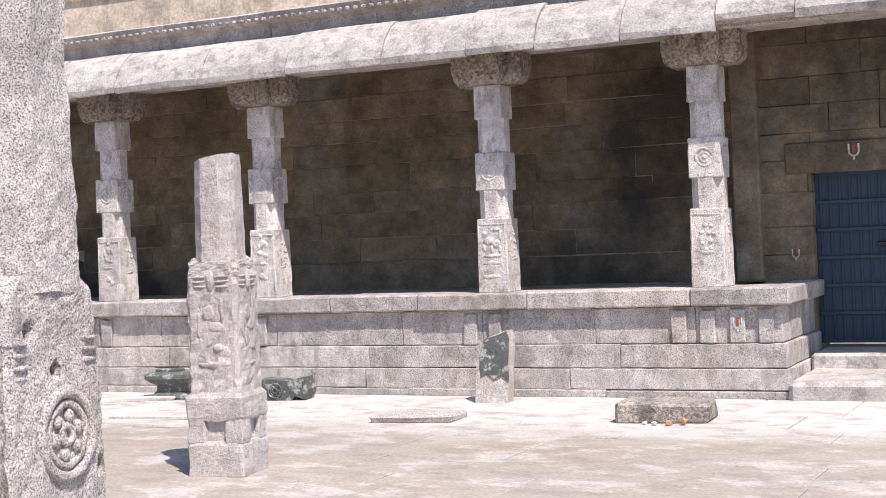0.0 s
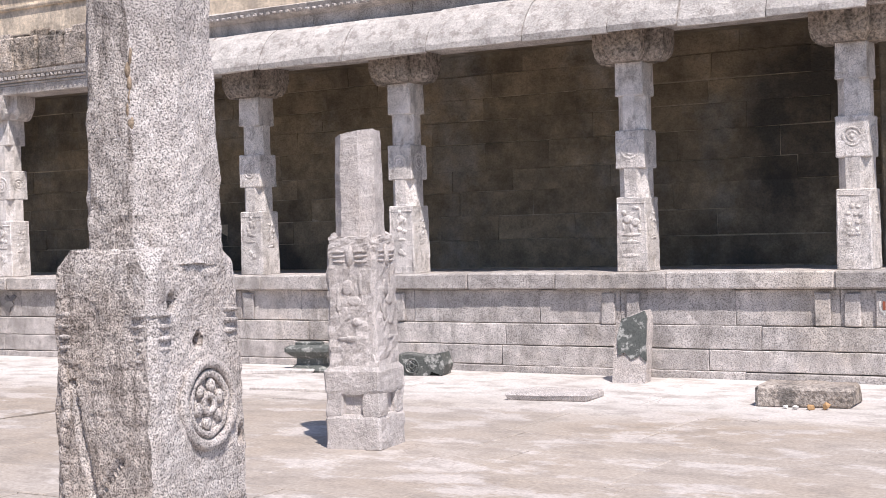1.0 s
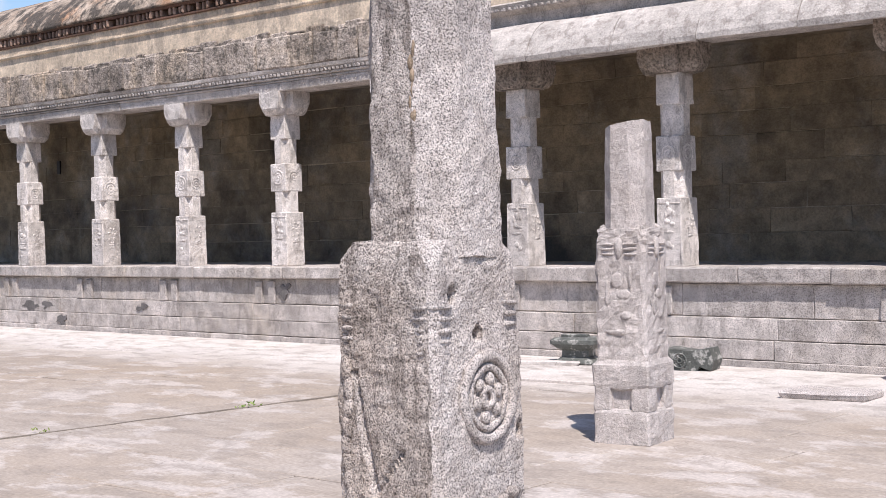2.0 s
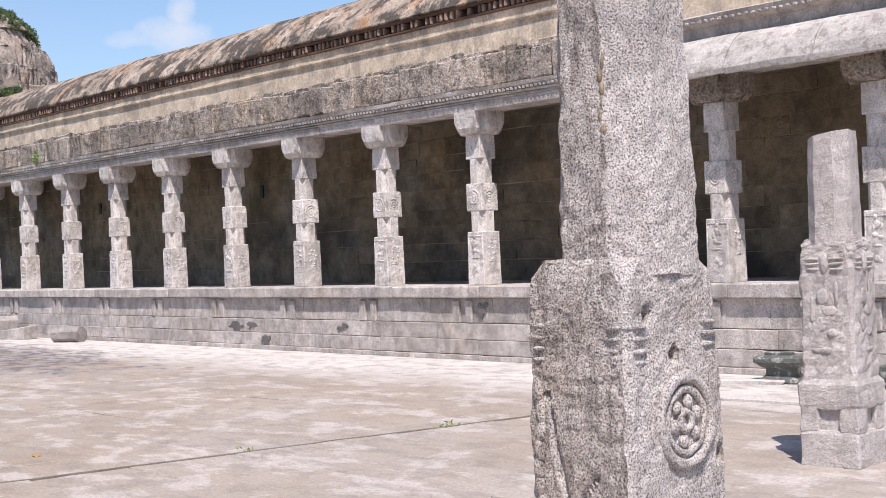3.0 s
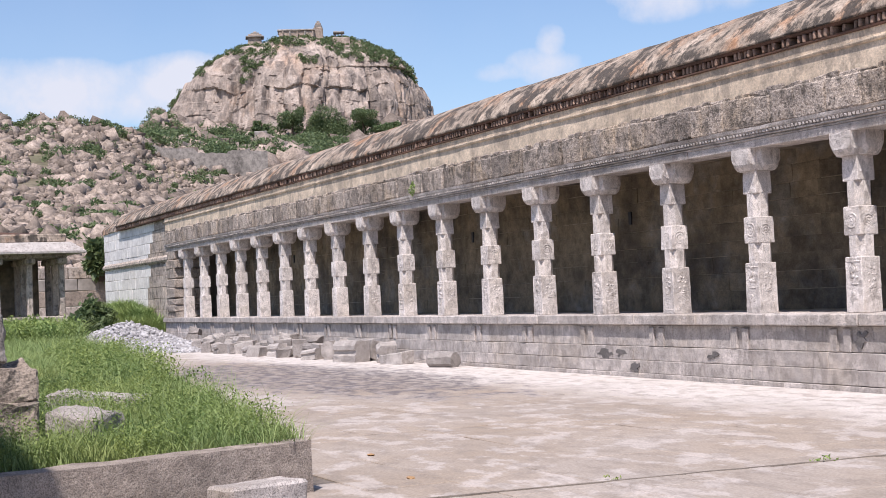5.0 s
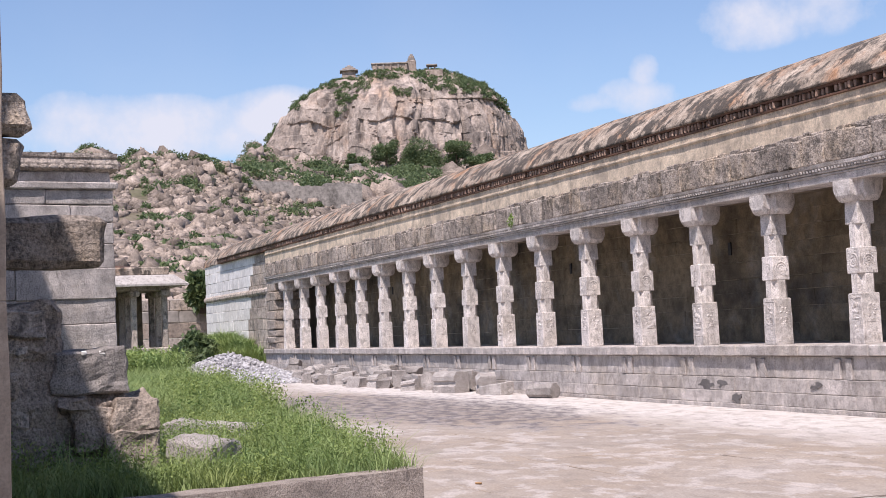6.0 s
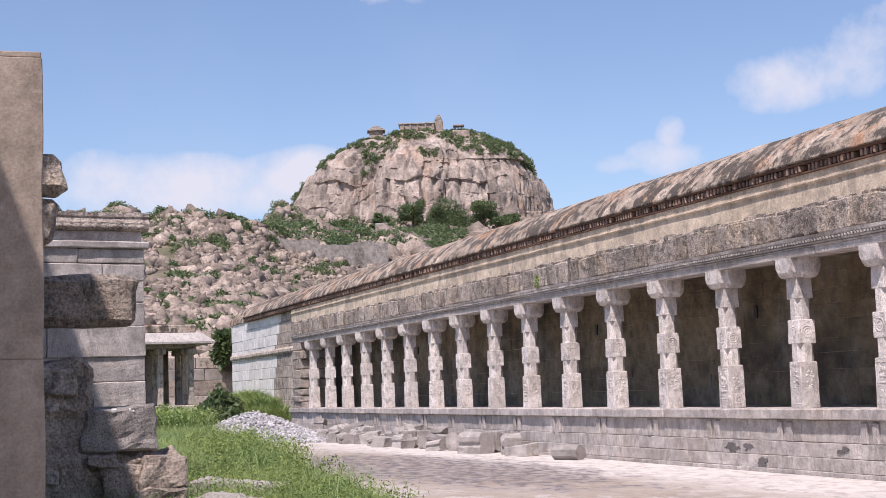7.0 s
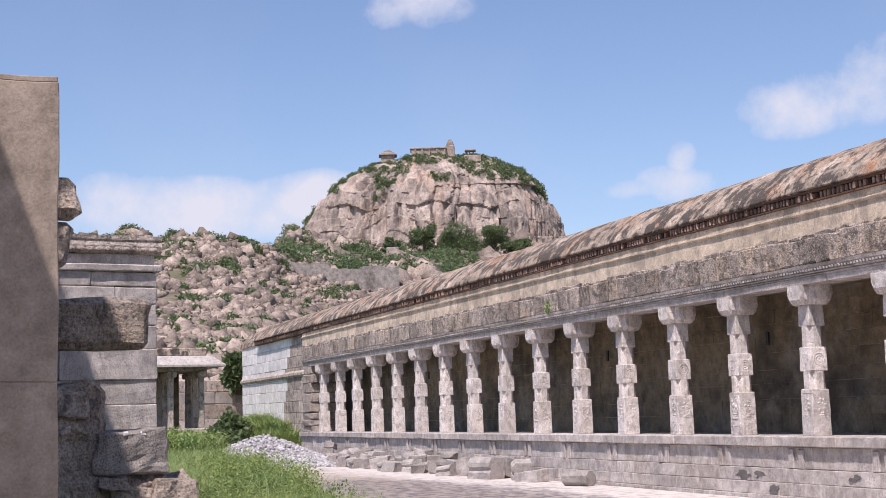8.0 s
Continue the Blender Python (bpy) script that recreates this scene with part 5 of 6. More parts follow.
for x, y, z, sx, sy, sz in ((0.02, -11.80, 0.72, 0.40, 0.40, 0.36), (0.06, -11.78, 0.34, 0.46, 0.44, 0.40), (0.0, -12.12, 0.55, 0.34, 0.36, 0.40), (0.0, -12.3, 0.95, 0.30, 0.34, 0.18)):
    me = worn(mesh_of("foot_stone", *cbox(-sx / 2, sx / 2, -sy / 2, sy / 2, 0, sz, 0.02, 0.05, rr), RUBBLE), 0.1, 5, 0.045, 6.0, x * 3 + z * 5)
    put("foot_stone", me, ruin, pose(x, y, z, rr.uniform(-5, 5), rr.uniform(-6, 6), rr.uniform(-12, 12)))
z = 0.25
while z < 1.9:
    hz = rr.uniform(0.16, 0.32)
    y = -13.6
    while y < -12.95:
        w = rr.uniform(0.25, 0.55)
        me = worn(mesh_of("rubble_stone", *cbox(-0.2, 0.06, -w / 2, w / 2, 0, hz, 0.025, 0.04, rr), RUBBLE if rr.uniform() < 0.7 else FRIEZE), 0.1, 4, 0.03, 7.0, z * 7 + y * 3)
        put("rubble_stone", me, ruin, pose(rr.uniform(-0.06, 0.0), y + w / 2, z, rr.uniform(-6, 6), rr.uniform(-5, 5), rr.uniform(-8, 8)))
        y += w * 0.98
    z += hz * 0.95

# added out-of-view wall; its stepped top shapes the shadow on ruins, kerb and pier
put("wall_south", mesh_of("wall_south", *joined([cbox(6.902, 7.6, -16.4, -15.0, -0.1, 6.85, 0.03), cbox(3.102, 6.9, -16.4, -15.0, -0.1, 8.7, 0.03), cbox(-8.0, 3.1, -16.4, -15.0, -0.1, 9.8, 0.03)]), RUBBLE), label="unseen added wall that throws shadow over the ruins", category="wall", kind="structure")

# ---- small pillared pavilion ----
pav = base("small_pavilion", (-46.5, -3.15, 0.25), 3, label="small open stone pavilion with flat eaves", category="pavilion")
put("plinth", mesh_of("plinth", *cbox(-3.3, 0.0, -4.2, 0.0, 0.0, 1.05, 0.03, 0.01, r), FRIEZE), pav)
put("back_wall", mesh_of("back_wall", *cbox(-3.28, -3.05, -4.15, -0.55, 1.052, 3.448, 0.02, 0.01, r), DARKWALL), pav)
for x in (-2.8, -1.55, -0.3):
    for y in (-3.9, -2.8, -1.5, -0.2):
        put("post", mesh_of("post", *joined([cbox(x - 0.14, x + 0.14, y - 0.115, y + 0.115, 1.05, 3.35, 0.03, 0.01, r), cbox(x - 0.4, x + 0.4, y - 0.2, y + 0.2, 3.2, 3.45, 0.05)]), FRIEZE), pav)
put("beam", mesh_of("beam", *cbox(-3.3, 0.0, -4.2, 0.0, 3.45, 3.7, 0.02), FRIEZE), pav)
ev = [[(-3.9, -4.8, 3.62), (0.65, -4.8, 3.62), (0.65, 0.65, 3.62), (-3.9, 0.65, 3.62)], [(-3.9, -4.8, 3.70), (0.65, -4.8, 3.70), (0.65, 0.65, 3.70), (-3.9, 0.65, 3.70)],
      [(-3.4, -4.3, 4.10), (0.15, -4.3, 4.10), (0.15, 0.15, 4.10), (-3.4, 0.15, 4.10)]]
put("eave_slab", mesh_of("eave_slab", *loft(ev), EAVE), pav)
put("roof_slab", mesh_of("roof_slab", *cbox(-3.2, 0.0, -4.1, 0.0, 4.08, 4.45, 0.05, 0.02, r), ROOFTOP), pav)
v, f = rock_data(rr, (1.9, 2.0, 0.5), 2, 0.6)
put("brick_heap", mesh_of("brick_heap", [tuple(q) for q in v + (-1.8, -2.4, 4.45)], [tuple(q) for q in f], BRICK), pav, label="heap of broken brick on the roof")

# far compound wall of brick and stone courses
far_wall = base("compound_wall", label="old brick and stone compound wall", category="wall", kind="structure")
q = rng(171)
for n, (z0, z1, mat) in enumerate(((0, 0.9, FORT), (0.9, 1.7, FRIEZE), (1.7, 2.6, RUBBLE), (2.6, 3.3, FORT), (3.3, 4.0, FRIEZE))):
    y = -16.0
    while y < 3.0:
        w = q.uniform(1.0, 1.8)
        put("wall_block", mesh_of("wall_block", *cbox(-70.6, -70 + q.uniform(-0.03, 0.03), y + 0.01, y + w - 0.01, z0, z1 - 0.02, 0.03, 0.02, q), mat), far_wall)
        y += w

# ---- hills ----
EYE = np.array([13.2, -13.8, 1.58])


def spot(az, el, d):
    """A place d metres off, by azimuth west of north and elevation in degrees."""
    a, e = math.radians(az), math.radians(el)
    return np.array([EYE[0] - math.sin(a) * d, EYE[1] + math.cos(a) * d, EYE[2] + math.tan(e) * d])


def crest(az):
    """Elevation of the boulder slope's crest."""
    pts = ((50, 4.2), (62, 4.6), (67, 4.8), (70, 4.9), (73, 5.0), (75, 5.3), (76.2, 5.7), (77.2, 6.5), (78, 6.95), (80, 7.25), (82, 7.35), (86, 7.1), (95, 6.5))
    return np.interp(az, [p[0] for p in pts], [p[1] for p in pts])


def slope_z(az, d):
    s = np.clip((d - 95) / 330, 0, 1)
    out = np.clip((az - 76.4) / 1.2, 0, 1)
    back = np.clip((d - 430) / 270, 0, 1) * (2.2 * out - 1.75 * (1 - out))
    el = 0.6 + (crest(az) - 0.6) * (s ** 0.85) - back
    n = noise.noise(Vector((az * 0.9, d * 0.012, 0))) * 0.35 + noise.noise(Vector((az * 3.0, d * 0.04, 5))) * 0.15
    return el + n * s


azs, ds = np.linspace(48, 97, 90), np.concatenate([np.linspace(95, 430, 50), np.linspace(450, 900, 18)])
v = [spot(a, slope_z(a, d), d) for d in ds for a in azs]
na = len(azs)
f = [(i * na + j, i * na + j + 1, (i + 1) * na + j + 1, (i + 1) * na + j) for i in range(len(ds) - 1) for j in range(na - 1)]
hill = put("hillside", mesh_of("hillside", v, [q[::-1] for q in f], SCRUB_GROUND, True), label="scrubby hillside strewn with boulders", category="hillside", kind="structure")

def crag(q, s):
    """An angular boulder: a skewed block with split faces."""
    v = np.array([(x, y, z) for x in (-1, 1) for y in (-1, 1) for z in (-1, 1)], float)
    v = v * (0.85, 0.75, 0.62) + q.uniform(-0.38, 0.38, (8, 3))
    f = np.array([(0, 1, 3), (0, 3, 2), (4, 6, 7), (4, 7, 5), (0, 4, 5), (0, 5, 1), (2, 3, 7), (2, 7, 6), (0, 2, 6), (0, 6, 4), (1, 5, 7), (1, 7, 3)])
    return v * s, f


rr = rng(181)
blocks = []
for k in range(34000):
    az = rr.uniform(68.5, 90)
    d = 110 + 330 * rr.uniform() ** 0.8
    dens = noise.noise(Vector((az * 0.55, d * 0.02, 9)))
    if dens < -0.4 or (d > 330 and az < 77 and rr.uniform() < 0.6):
        continue
    s = rr.uniform(0.4, 1.0) ** 1.6 * (0.40 + d / 560) * (2.1 if rr.uniform() < 0.06 else 1.0)
    v, f = rock_data(rr, (s * 1.15, s, s), 1, 0.85, 11) if k % 7 == 0 else crag(rr, s)
    blocks.append((turned(v, rr.uniform(0, 6), rr.uniform(-0.6, 0.6), rr.uniform(-0.6, 0.6), spot(az, slope_z(az, d), d) + (0, 0, s * 0.25)), f))
for k in range(2600):
    az, d = rr.uniform(66, 77.4), rr.uniform(440, 720)
    s = rr.uniform(0.5, 1.0) ** 1.5 * 2.4 * (2.2 if rr.uniform() < 0.08 else 1.0)
    v, f = crag(rr, s)
    blocks.append((turned(v, rr.uniform(0, 6), rr.uniform(-0.6, 0.6), rr.uniform(-0.6, 0.6), spot(az, slope_z(az, d), d) + (0, 0, s * 0.25)), f))
scatter("boulder_field", blocks, BOULDER, label="tawny granite boulders covering the slope", category="boulders", kind="stuff")

# the great rock: a steep-sided dome
DH = 760.0
mid = spot(70.4, 0, DH)
out = np.array([EYE[0] - mid[0], EYE[1] - mid[1]])
out /= np.linalg.norm(out)
side = np.array([-out[1], out[0]])
prof = ((-0.6, 1.10), (0.0, 1.06), (0.18, 1.02), (0.36, 0.985), (0.5, 0.95), (0.62, 0.90), (0.72, 0.835), (0.80, 0.76), (0.86, 0.67), (0.91, 0.56), (0.955, 0.42), (0.985, 0.24), (1.0, 0.0))
NA, NR = 420, 170
LEFT = -0.75
zb, H, R = DH * math.tan(math.radians(5.2)), DH * (math.tan(math.radians(10.4)) - math.tan(math.radians(5.2))), DH * math.tan(math.radians(5.45))
v = []
for i in range(NR):
    t = i / (NR - 1)
    s = -0.6 + 1.6 * t ** 0.9
    rad = np.interp(s, [p[0] for p in prof], [p[1] for p in prof])
    for j in range(NA):
        a = j * math.tau / NA
        c, sn = math.cos(a), math.sin(a)
        lean = 1.0 - (0.05 * sn if s < 0.7 else 0.0)
        q3 = Vector((c * 2.0, sn * 2.0, s * 1.4))
        warp = Vector(noise.noise_vector(Vector((c * 4.0, sn * 4.0, s * 3.0)))) * 0.35
        slab = noise.cell(Vector((c * 7.0, sn * 7.0, s * 3.6)) + warp) * 0.030 + noise.cell(Vector((c * 15.0 + 3, sn * 15.0, s * 9.0)) + warp * 2.0) * 0.016
        cleft = noise.noise(Vector((c * 3.6 + 7, sn * 3.6, s * 0.7)))
        slit = noise.noise(Vector((c * 11.0 + 2, sn * 11.0, s * 1.8)))
        hollow = math.exp(-((math.atan2(sn, c) - LEFT) / 0.22) ** 2 - ((s - 0.52) / 0.16) ** 2)
        calm = 0.35 + 0.65 * min(1.0, abs(noise.noise(Vector((c * 1.7, sn * 1.7 + 5, s * 1.3)))) * 4.0)
        w = 1 + 0.085 * noise.noise(q3) + slab * calm - 0.055 * math.exp(-(cleft / 0.03) ** 2) - 0.03 * calm * math.exp(-(slit / 0.07) ** 2) - 0.06 * hollow
        fine = noise.noise(Vector((c * 22, sn * 22, s * 9))) * 0.012 + noise.noise(Vector((c * 45, sn * 45, s * 20))) * 0.008
        rr2 = R * rad * (w + fine) * lean
        top = H * (s + 0.05 * noise.noise(Vector((c * 3 * rad, sn * 3 * rad, 4.0))) + 0.012 * noise.noise(Vector((c * 9 * rad, sn * 9 * rad, 4.0))))
        x = mid[0] + out[0] * c * rr2 * 0.8 + side[0] * sn * rr2
        y = mid[1] + out[1] * c * rr2 * 0.8 + side[1] * sn * rr2
        v.append((x, y, zb + top))
f = [(i * NA + j, i * NA + (j + 1) % NA, (i + 1) * NA + (j + 1) % NA, (i + 1) * NA + j) for i in range(NR - 1) for j in range(NA)]
rock_verts = v
rock = put("great_rock", mesh_of("great_rock", v, f, CLIFF), label="huge dome-shaped pink granite rock", category="rock hill", kind="structure")

# trees and scrub on the hills
woods = []
rr = rng(191)


def clump(az, el, d, w, h, n, seed):
    p = spot(az, el, d)
    woods.append(leaves(int(1.7 * n), p[0], p[1], p[2], w, w, h, 0.07 * w + 0.18, seed))


for k in range(38):
    az = rr.uniform(65.0, 76.6)
    d = rr.uniform(600, 700)
    clump(az, slope_z(az, d) + 0.15, d, rr.uniform(3.0, 6), rr.uniform(2.0, 3.6), 240, 500 + k)
for k in range(130):
    az, d = rr.uniform(69, 77.2), rr.uniform(455, 640)
    clump(az, slope_z(az, d) + 0.25, d, rr.uniform(3.2, 6.8), rr.uniform(2.2, 4.2), 320, 600 + k)
for k in range(150):
    az = rr.uniform(70, 90)
    d = rr.uniform(150, 425)
    clump(az, slope_z(az, d) + 0.12, d, rr.uniform(0.7, 2.6) * (0.5 + d / 400), rr.uniform(0.6, 1.6) * (0.5 + d / 400), 260, 700 + k)
for k in range(34):
    az = rr.uniform(76.5, 88)
    clump(az, slope_z(az, 425) + rr.uniform(0.0, 0.2), 425, rr.uniform(1.5, 3.6), rr.uniform(1.0, 2.2), 170, 800 + k)
ROCK = np.array(rock_verts)
level = (ROCK[:, 2] - zb) / H
facing = (ROCK[:, 0] - mid[0]) * out[0] + (ROCK[:, 1] - mid[1]) * out[1]
green = np.array([noise.noise(Vector(p) * 0.045) for p in rock_verts])
some = np.flatnonzero((level > 0.12) & (facing > -0.3 * R) & ((level > 0.70 - 0.6 * green) | (green > 0.42)))
for k in range(1100):
    p = ROCK[some[int(rr.integers(len(some)))]]
    w = rr.uniform(0.9, 2.6)
    woods.append(leaves(100, p[0], p[1], p[2] + 0.4, w, w, w * 0.65, 0.1 * w + 0.22, 1900 + k))
scatter("hill_scrub", woods, TREE, label="dark green scrub and trees on the hills", category="scrub", kind="stuff")


def big_tree(az, el, d, w, h, seed):
    p = spot(az, el, d)
    ob = base("hill_tree", tuple(p), 0, label="large dark green tree below the cliff", category="tree", group="hill trees")
    rings = [[(x * k, y * k, z) for x, y, z in [(math.cos(i * math.tau / 8), math.sin(i * math.tau / 8), zz) for i in range(8)]] for k, zz in ((0.6, -h), (0.45, -0.3 * h), (0.2, 0.4 * h))]
    put("trunk", mesh_of("trunk", *loft(rings), BARK), ob)
    q = rng(seed)
    cl = [leaves(420, q.uniform(-0.8, 0.8) * w, q.uniform(-0.8, 0.8) * w, q.uniform(-0.55, 0.5) * h, w * q.uniform(0.25, 0.5), w * q.uniform(0.25, 0.5), h * q.uniform(0.2, 0.42), 0.42, seed + i) for i in range(16)]
    cr = scatter("crown", cl, TREE)
    cr.parent = ob


for k, (az, el, w, h) in enumerate(((70.97, 7.25, 6.0, 8.0), (69.9, 7.1, 8.0, 9.5), (69.3, 6.85, 7.5, 9.0), (68.1, 7.05, 7.5, 8.5), (67.2, 6.75, 6.0, 5.0), (72.2, 7.0, 4.0, 4.2), (76.3, 6.95, 6.5, 5.5), (72.3, 6.6, 6.0, 4.0), (73.4, 6.3, 7.0, 4.0), (74.6, 6.5, 7.0, 3.5), (75.5, 6.6, 6.0, 3.5))):
    big_tree(az, el, 650, w, h, 1000 + 20 * k)
big_tree(78.35, 1.9, 84, 1.1, 1.3, 1300)

# fort walls and shrines on the heights
def hill_box(name, az0, az1, el0, el1, d, thick, material, parent=None, b=0.3):
    p0, p1 = spot(az0, el0, d), spot(az1, el0, d)
    width = float(np.linalg.norm((p1 - p0)[:2]))
    c = (p0 + p1) / 2
    turn = math.degrees(math.atan2(p1[1] - p0[1], p1[0] - p0[0]))
    h = d * (math.tan(math.radians(el1)) - math.tan(math.radians(el0)))
    me = fine_mesh(name, cbox(-width / 2, width / 2, -thick / 2, thick / 2, 0, h, b), material, 2, 0.35, 0.15, az0)
    return put(name, me, parent, pose(c[0], c[1], c[2], 0, 0, turn))


def fort(points, d, thick, label):
    """A wall that runs along the slope, with a ragged top: points of azimuth, foot and top elevation."""
    rings, q = [], rng(int(points[0][0] * 10))
    azw = np.linspace(points[0][0], points[-1][0], 60)[::1]
    col = [np.interp(-azw, [-p[0] for p in points], [p[k] for p in points]) for k in (1, 2)]
    for a, lo, hi in zip(azw, *col):
        hi = hi + q.uniform(-0.03, 0.02)
        rings.append([tuple(spot(a, lo, d)), tuple(spot(a, lo, d + thick)), tuple(spot(a, hi, d + thick)[:2]) + (spot(a, hi, d)[2],), tuple(spot(a, hi, d))])
    put("fort_wall", mesh_of("fort_wall", *loft(rings), FORT), None, None, label, "fort wall", "fort walls")


fort(((77.4, 5.3, 6.62), (76.3, 5.0, 6.32), (76.2, 5.0, 6.24), (74.9, 4.7, 6.20), (74.8, 4.7, 6.02), (73.6, 4.6, 5.98), (73.5, 4.6, 6.10), (72.0, 4.5, 6.02)), 438, 4, "grey stone fort wall crossing the slope")
fort(((73.4, 5.2, 6.0), (72.7, 5.2, 6.15)), 470, 4, "short grey fort wall higher on the slope")
fort(((71.2, 5.2, 6.35), (70.0, 5.2, 6.1)), 560, 4, "short grey fort wall below the trees")
def summit(name, label, category, boxes):
    """A stone building of stacked masses on the summit: azimuths, elevations and depth of each."""
    ob = base(name, tuple(spot(boxes[0][1], boxes[0][3], 742)), 0, label=label, category=category)
    for k, (part_name, az0, az1, el0, el1, thick) in enumerate(boxes):
        p = hill_box(part_name, az0, az1, el0, el1, 742 - 0.2 * k, thick, FORT if k % 2 else BOULDER, None, 0.25)
        p.parent = ob
        p.matrix_parent_inverse = ob.matrix_basis.inverted()


hall = [("hall_body", 71.38, 69.95, 10.1, 10.70, 12), ("parapet", 71.42, 69.92, 10.70, 10.76, 13)]
hall += [("opening_jamb", 71.25 - 0.3 * k, 71.19 - 0.3 * k, 10.2, 10.66, 14) for k in range(5)]
summit("hilltop_hall", "long stone hall with a parapet on the rock summit", "hall", hall)
summit("hilltop_tower", "stepped stone tower beside the summit hall", "tower", [("tower_base", 69.98, 69.58, 10.1, 10.84, 7), ("tower_tier", 69.93, 69.63, 10.84, 10.95, 5), ("tower_tier", 69.89, 69.67, 10.95, 11.04, 4), ("tower_top", 69.84, 69.72, 11.04, 11.12, 2.5)])
summit("hilltop_pavilion", "square stone pavilion on the summit", "pavilion", [("pavilion_body", 72.62, 72.08, 9.9, 10.56, 7), ("pavilion_roof", 72.72, 71.98, 10.50, 10.55, 9), ("pavilion_crown", 72.62, 72.08, 10.55, 10.62, 7), ("pavilion_crown", 72.52, 72.18, 10.62, 10.69, 5), ("pavilion_crown", 72.42, 72.28, 10.69, 10.75, 3)])
summit("hilltop_pavilion", "small open stone pavilion on the summit", "pavilion", [("pavilion_wall", 69.2, 68.5, 9.9, 10.44, 6), ("post", 69.12, 69.05, 10.44, 10.62, 1), ("post", 68.85, 68.79, 10.44, 10.62, 1), ("pavilion_roof", 69.17, 68.73, 10.62, 10.68, 6)])
tagged(hill_box("slope_shrine", 72.5, 72.0, 6.55, 6.8, 645, 6, FORT), "small pale shrine under the cliff", "shrine")

# ---- door ----
door = base("door_1", (0, 0, 0), label="blue painted ribbed metal door, closed", category="door", kind="structure")
put("door_leaf", mesh_of("door_leaf", *cbox(10.27, 11.63, DY + 0.16, DY + 0.2, 0.40, 2.2, 0.004), BLUE), door)
for k in range(14):
    x = 10.33 + 0.1 * k
    put("rib", mesh_of("rib", *cbox(x - 0.012, x + 0.012, DY + 0.14, DY + 0.165, 0.42, 2.18, 0.004), BLUE), door)
for k in range(7):
    z = 0.42 + 0.293 * k
    put("rail", mesh_of("rail", *cbox(10.28, 11.62, DY + 0.125, DY + 0.16, z - 0.02, z + 0.02, 0.005), BLUE), door)
put("bolt", mesh_of("bolt", *cbox(10.9, 11.05, DY + 0.09, DY + 0.125, 1.40, 1.45, 0.008), DARKIRON), door)


# painted sacred marks
def mark(x, y, z, s, parent_label):
    ob = base("painted_mark", (x, y, z), 0, label=parent_label, category="painted mark", group="painted marks")
    n = 14
    out = []
    for k in range(n):
        a = math.pi * k / (n - 1)
        out.append(cbox(-0.5 * s * math.cos(a) - 0.09 * s, -0.5 * s * math.cos(a) + 0.09 * s, -0.004, 0.004, -0.5 * s * math.sin(a) - 0.09 * s, -0.5 * s * math.sin(a) + 0.09 * s, 0.001))
    for sx in (-1, 1):
        out.append(cbox(sx * 0.5 * s - 0.09 * s, sx * 0.5 * s + 0.09 * s, -0.004, 0.004, 0, 0.75 * s, 0.001))
    out.append(cbox(-0.1 * s, 0.1 * s, -0.004, 0.004, -0.9 * s, -0.5 * s, 0.001))
    put("white_stroke", mesh_of("white_stroke", *joined(out), WHITE_MARK), ob)
    put("red_stroke", mesh_of("red_stroke", *cbox(-0.16 * s, 0.16 * s, -0.006, 0.0, -0.25 * s, 0.75 * s, 0.001), RED_MARK), ob)


mark(10.72, DY - 0.035, 2.40, 0.10, "white and red painted mark on the lintel")
mark(10.08, DY - 0.012, 1.35, 0.07, "white and red painted mark on the door wall")
mark(9.83, -0.408, 0.72, 0.08, "white painted mark on the dado pilaster")

# yellow weed growing out of the cornice
lv = scatter("cornice_weed", [leaves(60, -17.0, -0.42, 4.02, 0.12, 0.08, 0.15, 0.045, 77)], WEED, label="tuft of yellow-green weed rooted in the cornice", category="weed")

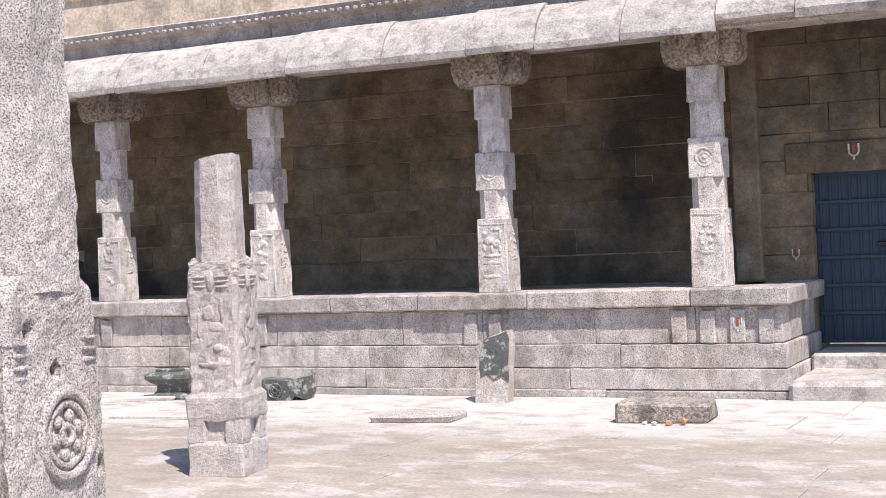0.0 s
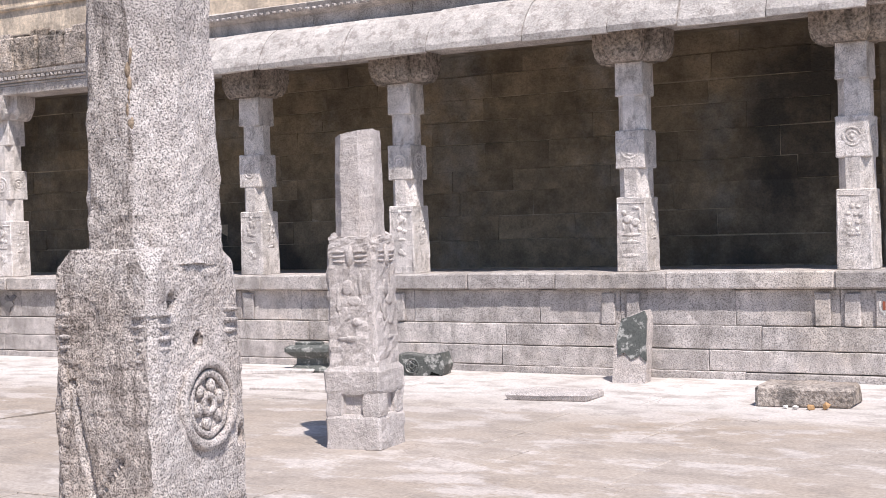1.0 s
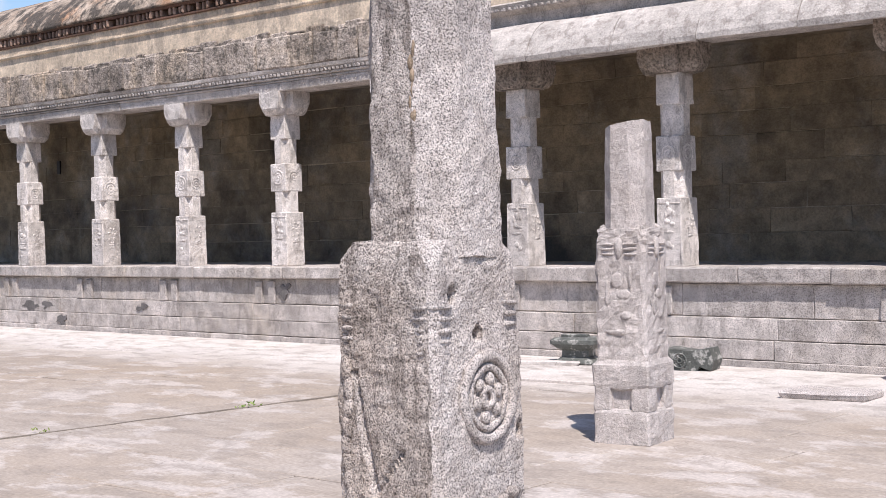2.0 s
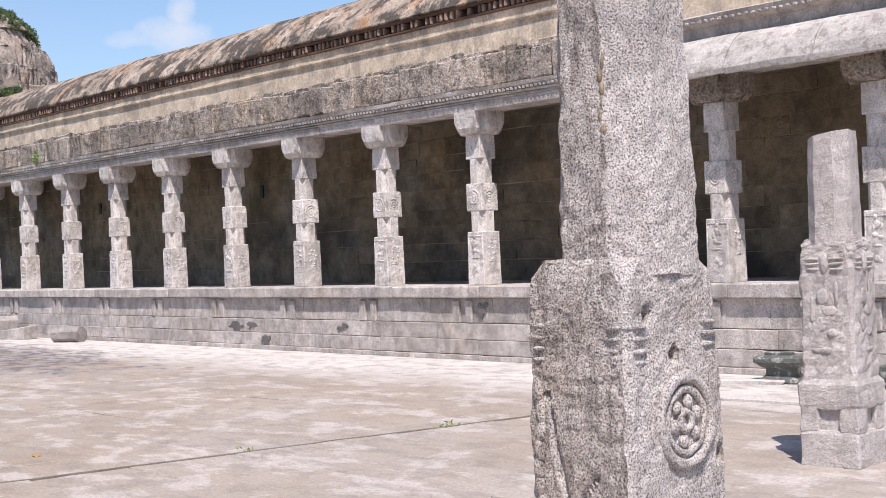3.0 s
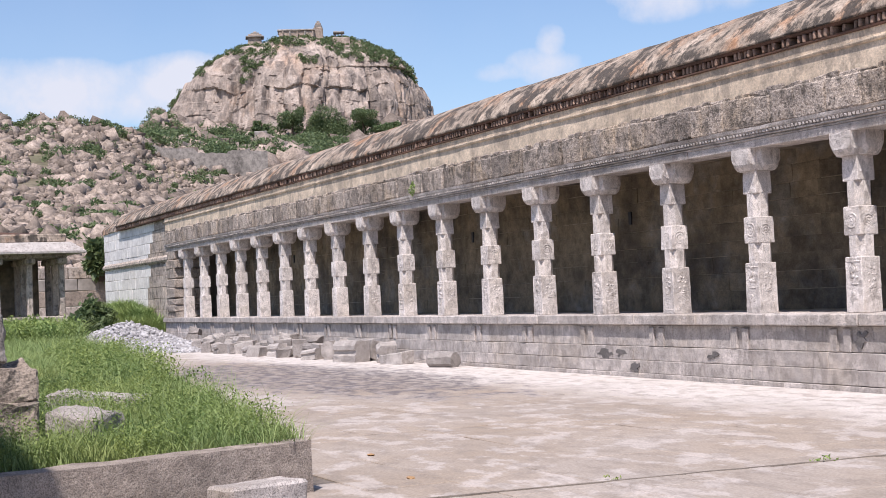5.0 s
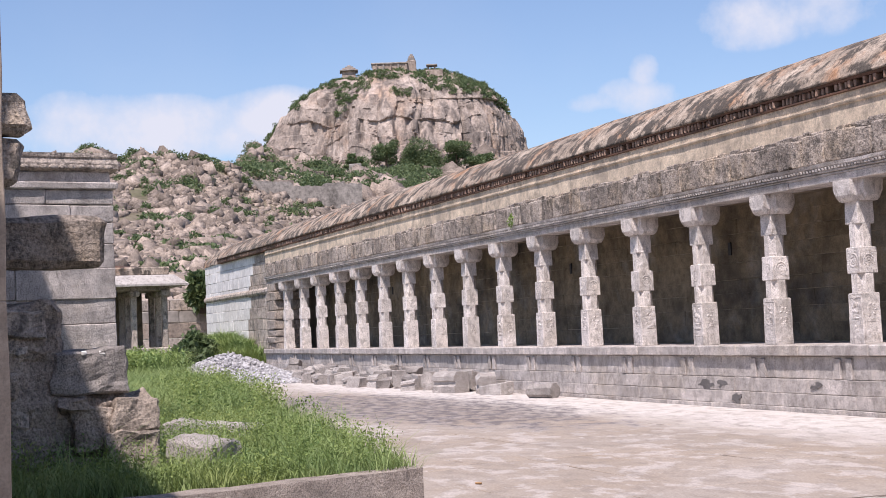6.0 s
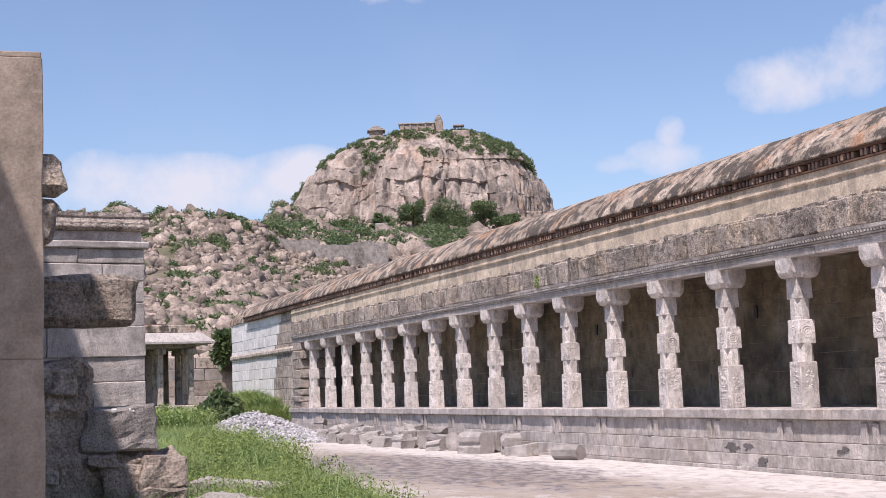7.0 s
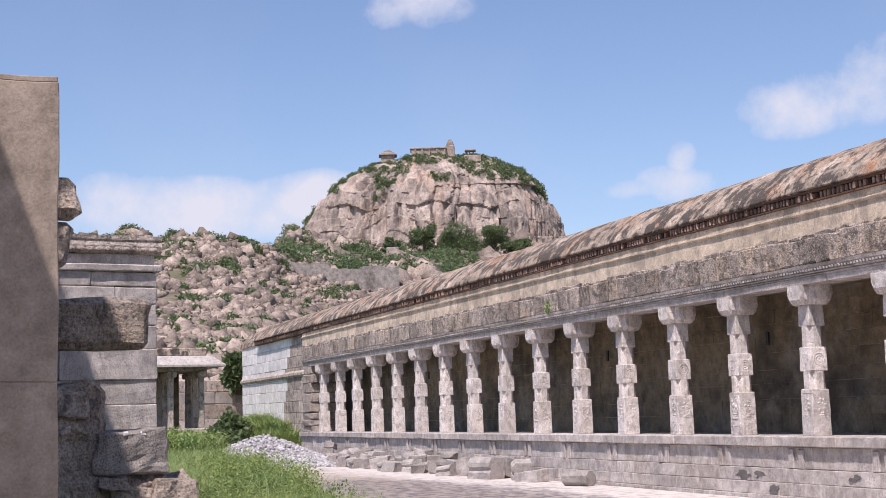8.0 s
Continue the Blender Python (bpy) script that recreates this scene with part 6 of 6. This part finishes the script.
# dark splashes on the platform's courses
q = rng(222)
for x, z, w, h in ((-5.5, 0.41, 0.30, 0.13), (-7.75, 0.17, 0.28, 0.18), (-8.2, 0.40, 0.34, 0.15), (-8.75, 0.37, 0.42, 0.22), (-2.1, 0.74, 0.20, 0.24)):
    n = 14
    rad = q.uniform(0.25, 1.0, n)
    rim = [(x + w * rad[k] * math.cos(k * math.tau / n) * 0.75 + 0.15 * w * math.sin(k * math.tau / n), z + h * rad[k] * math.sin(k * math.tau / n) * 0.65) for k in range(n)]
    y = -0.388 if z > 0.6 else -0.412 if z > 0.3 else -0.437
    sv = [(a, y, b) for a, b in rim] + [(a, y + 0.03, b) for a, b in rim]
    sf = [list(range(n)), [n + i for i in range(n)][::-1]] + [[i, n + i, n + (i + 1) % n, (i + 1) % n] for i in range(n)]
    put("tar_splash", mesh_of("tar_splash", sv, [t[::-1] for t in sf], DARKTAR), platform, label="dark tar splash")

# open joint in the paving with a few weeds
a0, a1 = Vector((2.95, -10.3)), Vector((3.42, -4.3))
pts = [a0.lerp(a1, k / 40) + Vector((noise.noise(Vector((k * 0.4, 1, 0))) * 0.05 - 0.55 * math.sin(math.pi * k / 40) * 0.0, 0)) for k in range(41)]
sv, sf = [], []
for k, p in enumerate(pts):
    w = 0.014 + 0.014 * abs(noise.noise(Vector((k * 0.7, 5, 0))))
    sv += [(p.x - w, p.y, 0.009), (p.x + w, p.y, 0.009), (p.x + w, p.y, -0.03), (p.x - w, p.y, -0.03)]
for k in range(40):
    o = 4 * k
    sf += [(o, o + 1, o + 5, o + 4), (o + 1, o + 2, o + 6, o + 5), (o + 3, o, o + 4, o + 7)]
put("open_joint", mesh_of("open_joint", sv, sf, JOINT), court, label="dark open joint with weeds")
scatter("joint_weeds", [leaves(24, 3.3, -5.6, 0.02, 0.10, 0.12, 0.03, 0.02, 31), leaves(18, 3.1, -7.6, 0.02, 0.06, 0.1, 0.03, 0.018, 32)], WEED, label="small weeds growing in the paving joint", category="weeds", kind="stuff")

# ---- paving slabs ----
rr = rng(201)
rest = []
count = 0
y = -0.46
while y > -24.0:
    d = rr.uniform(0.7, 1.15)
    x = 24.0 + rr.uniform(0, 1)
    while x > -43.0:
        w = rr.uniform(0.9, 2.0)
        cx, cy = x - w / 2, y - d / 2
        if not inside(np.array([cx]), np.array([cy]), EDGE)[0]:
            dz = rr.uniform(-0.003, 0.003)
            data = cbox(x - w + 0.004, x - 0.004, y - d + 0.004, y - 0.004, -0.06, dz, 0.006, 0.004, rr)
            if count < 300 and -6 < x < 13 and y > -13:
                put("paving_slab", mesh_of("paving_slab", *data, PAVING), court)
                count += 1
            else:
                rest.append(data)
        x -= w
    y -= d
put("paving_slabs", mesh_of("paving_slabs", *joined(rest), PAVING), court, kind="stuff")
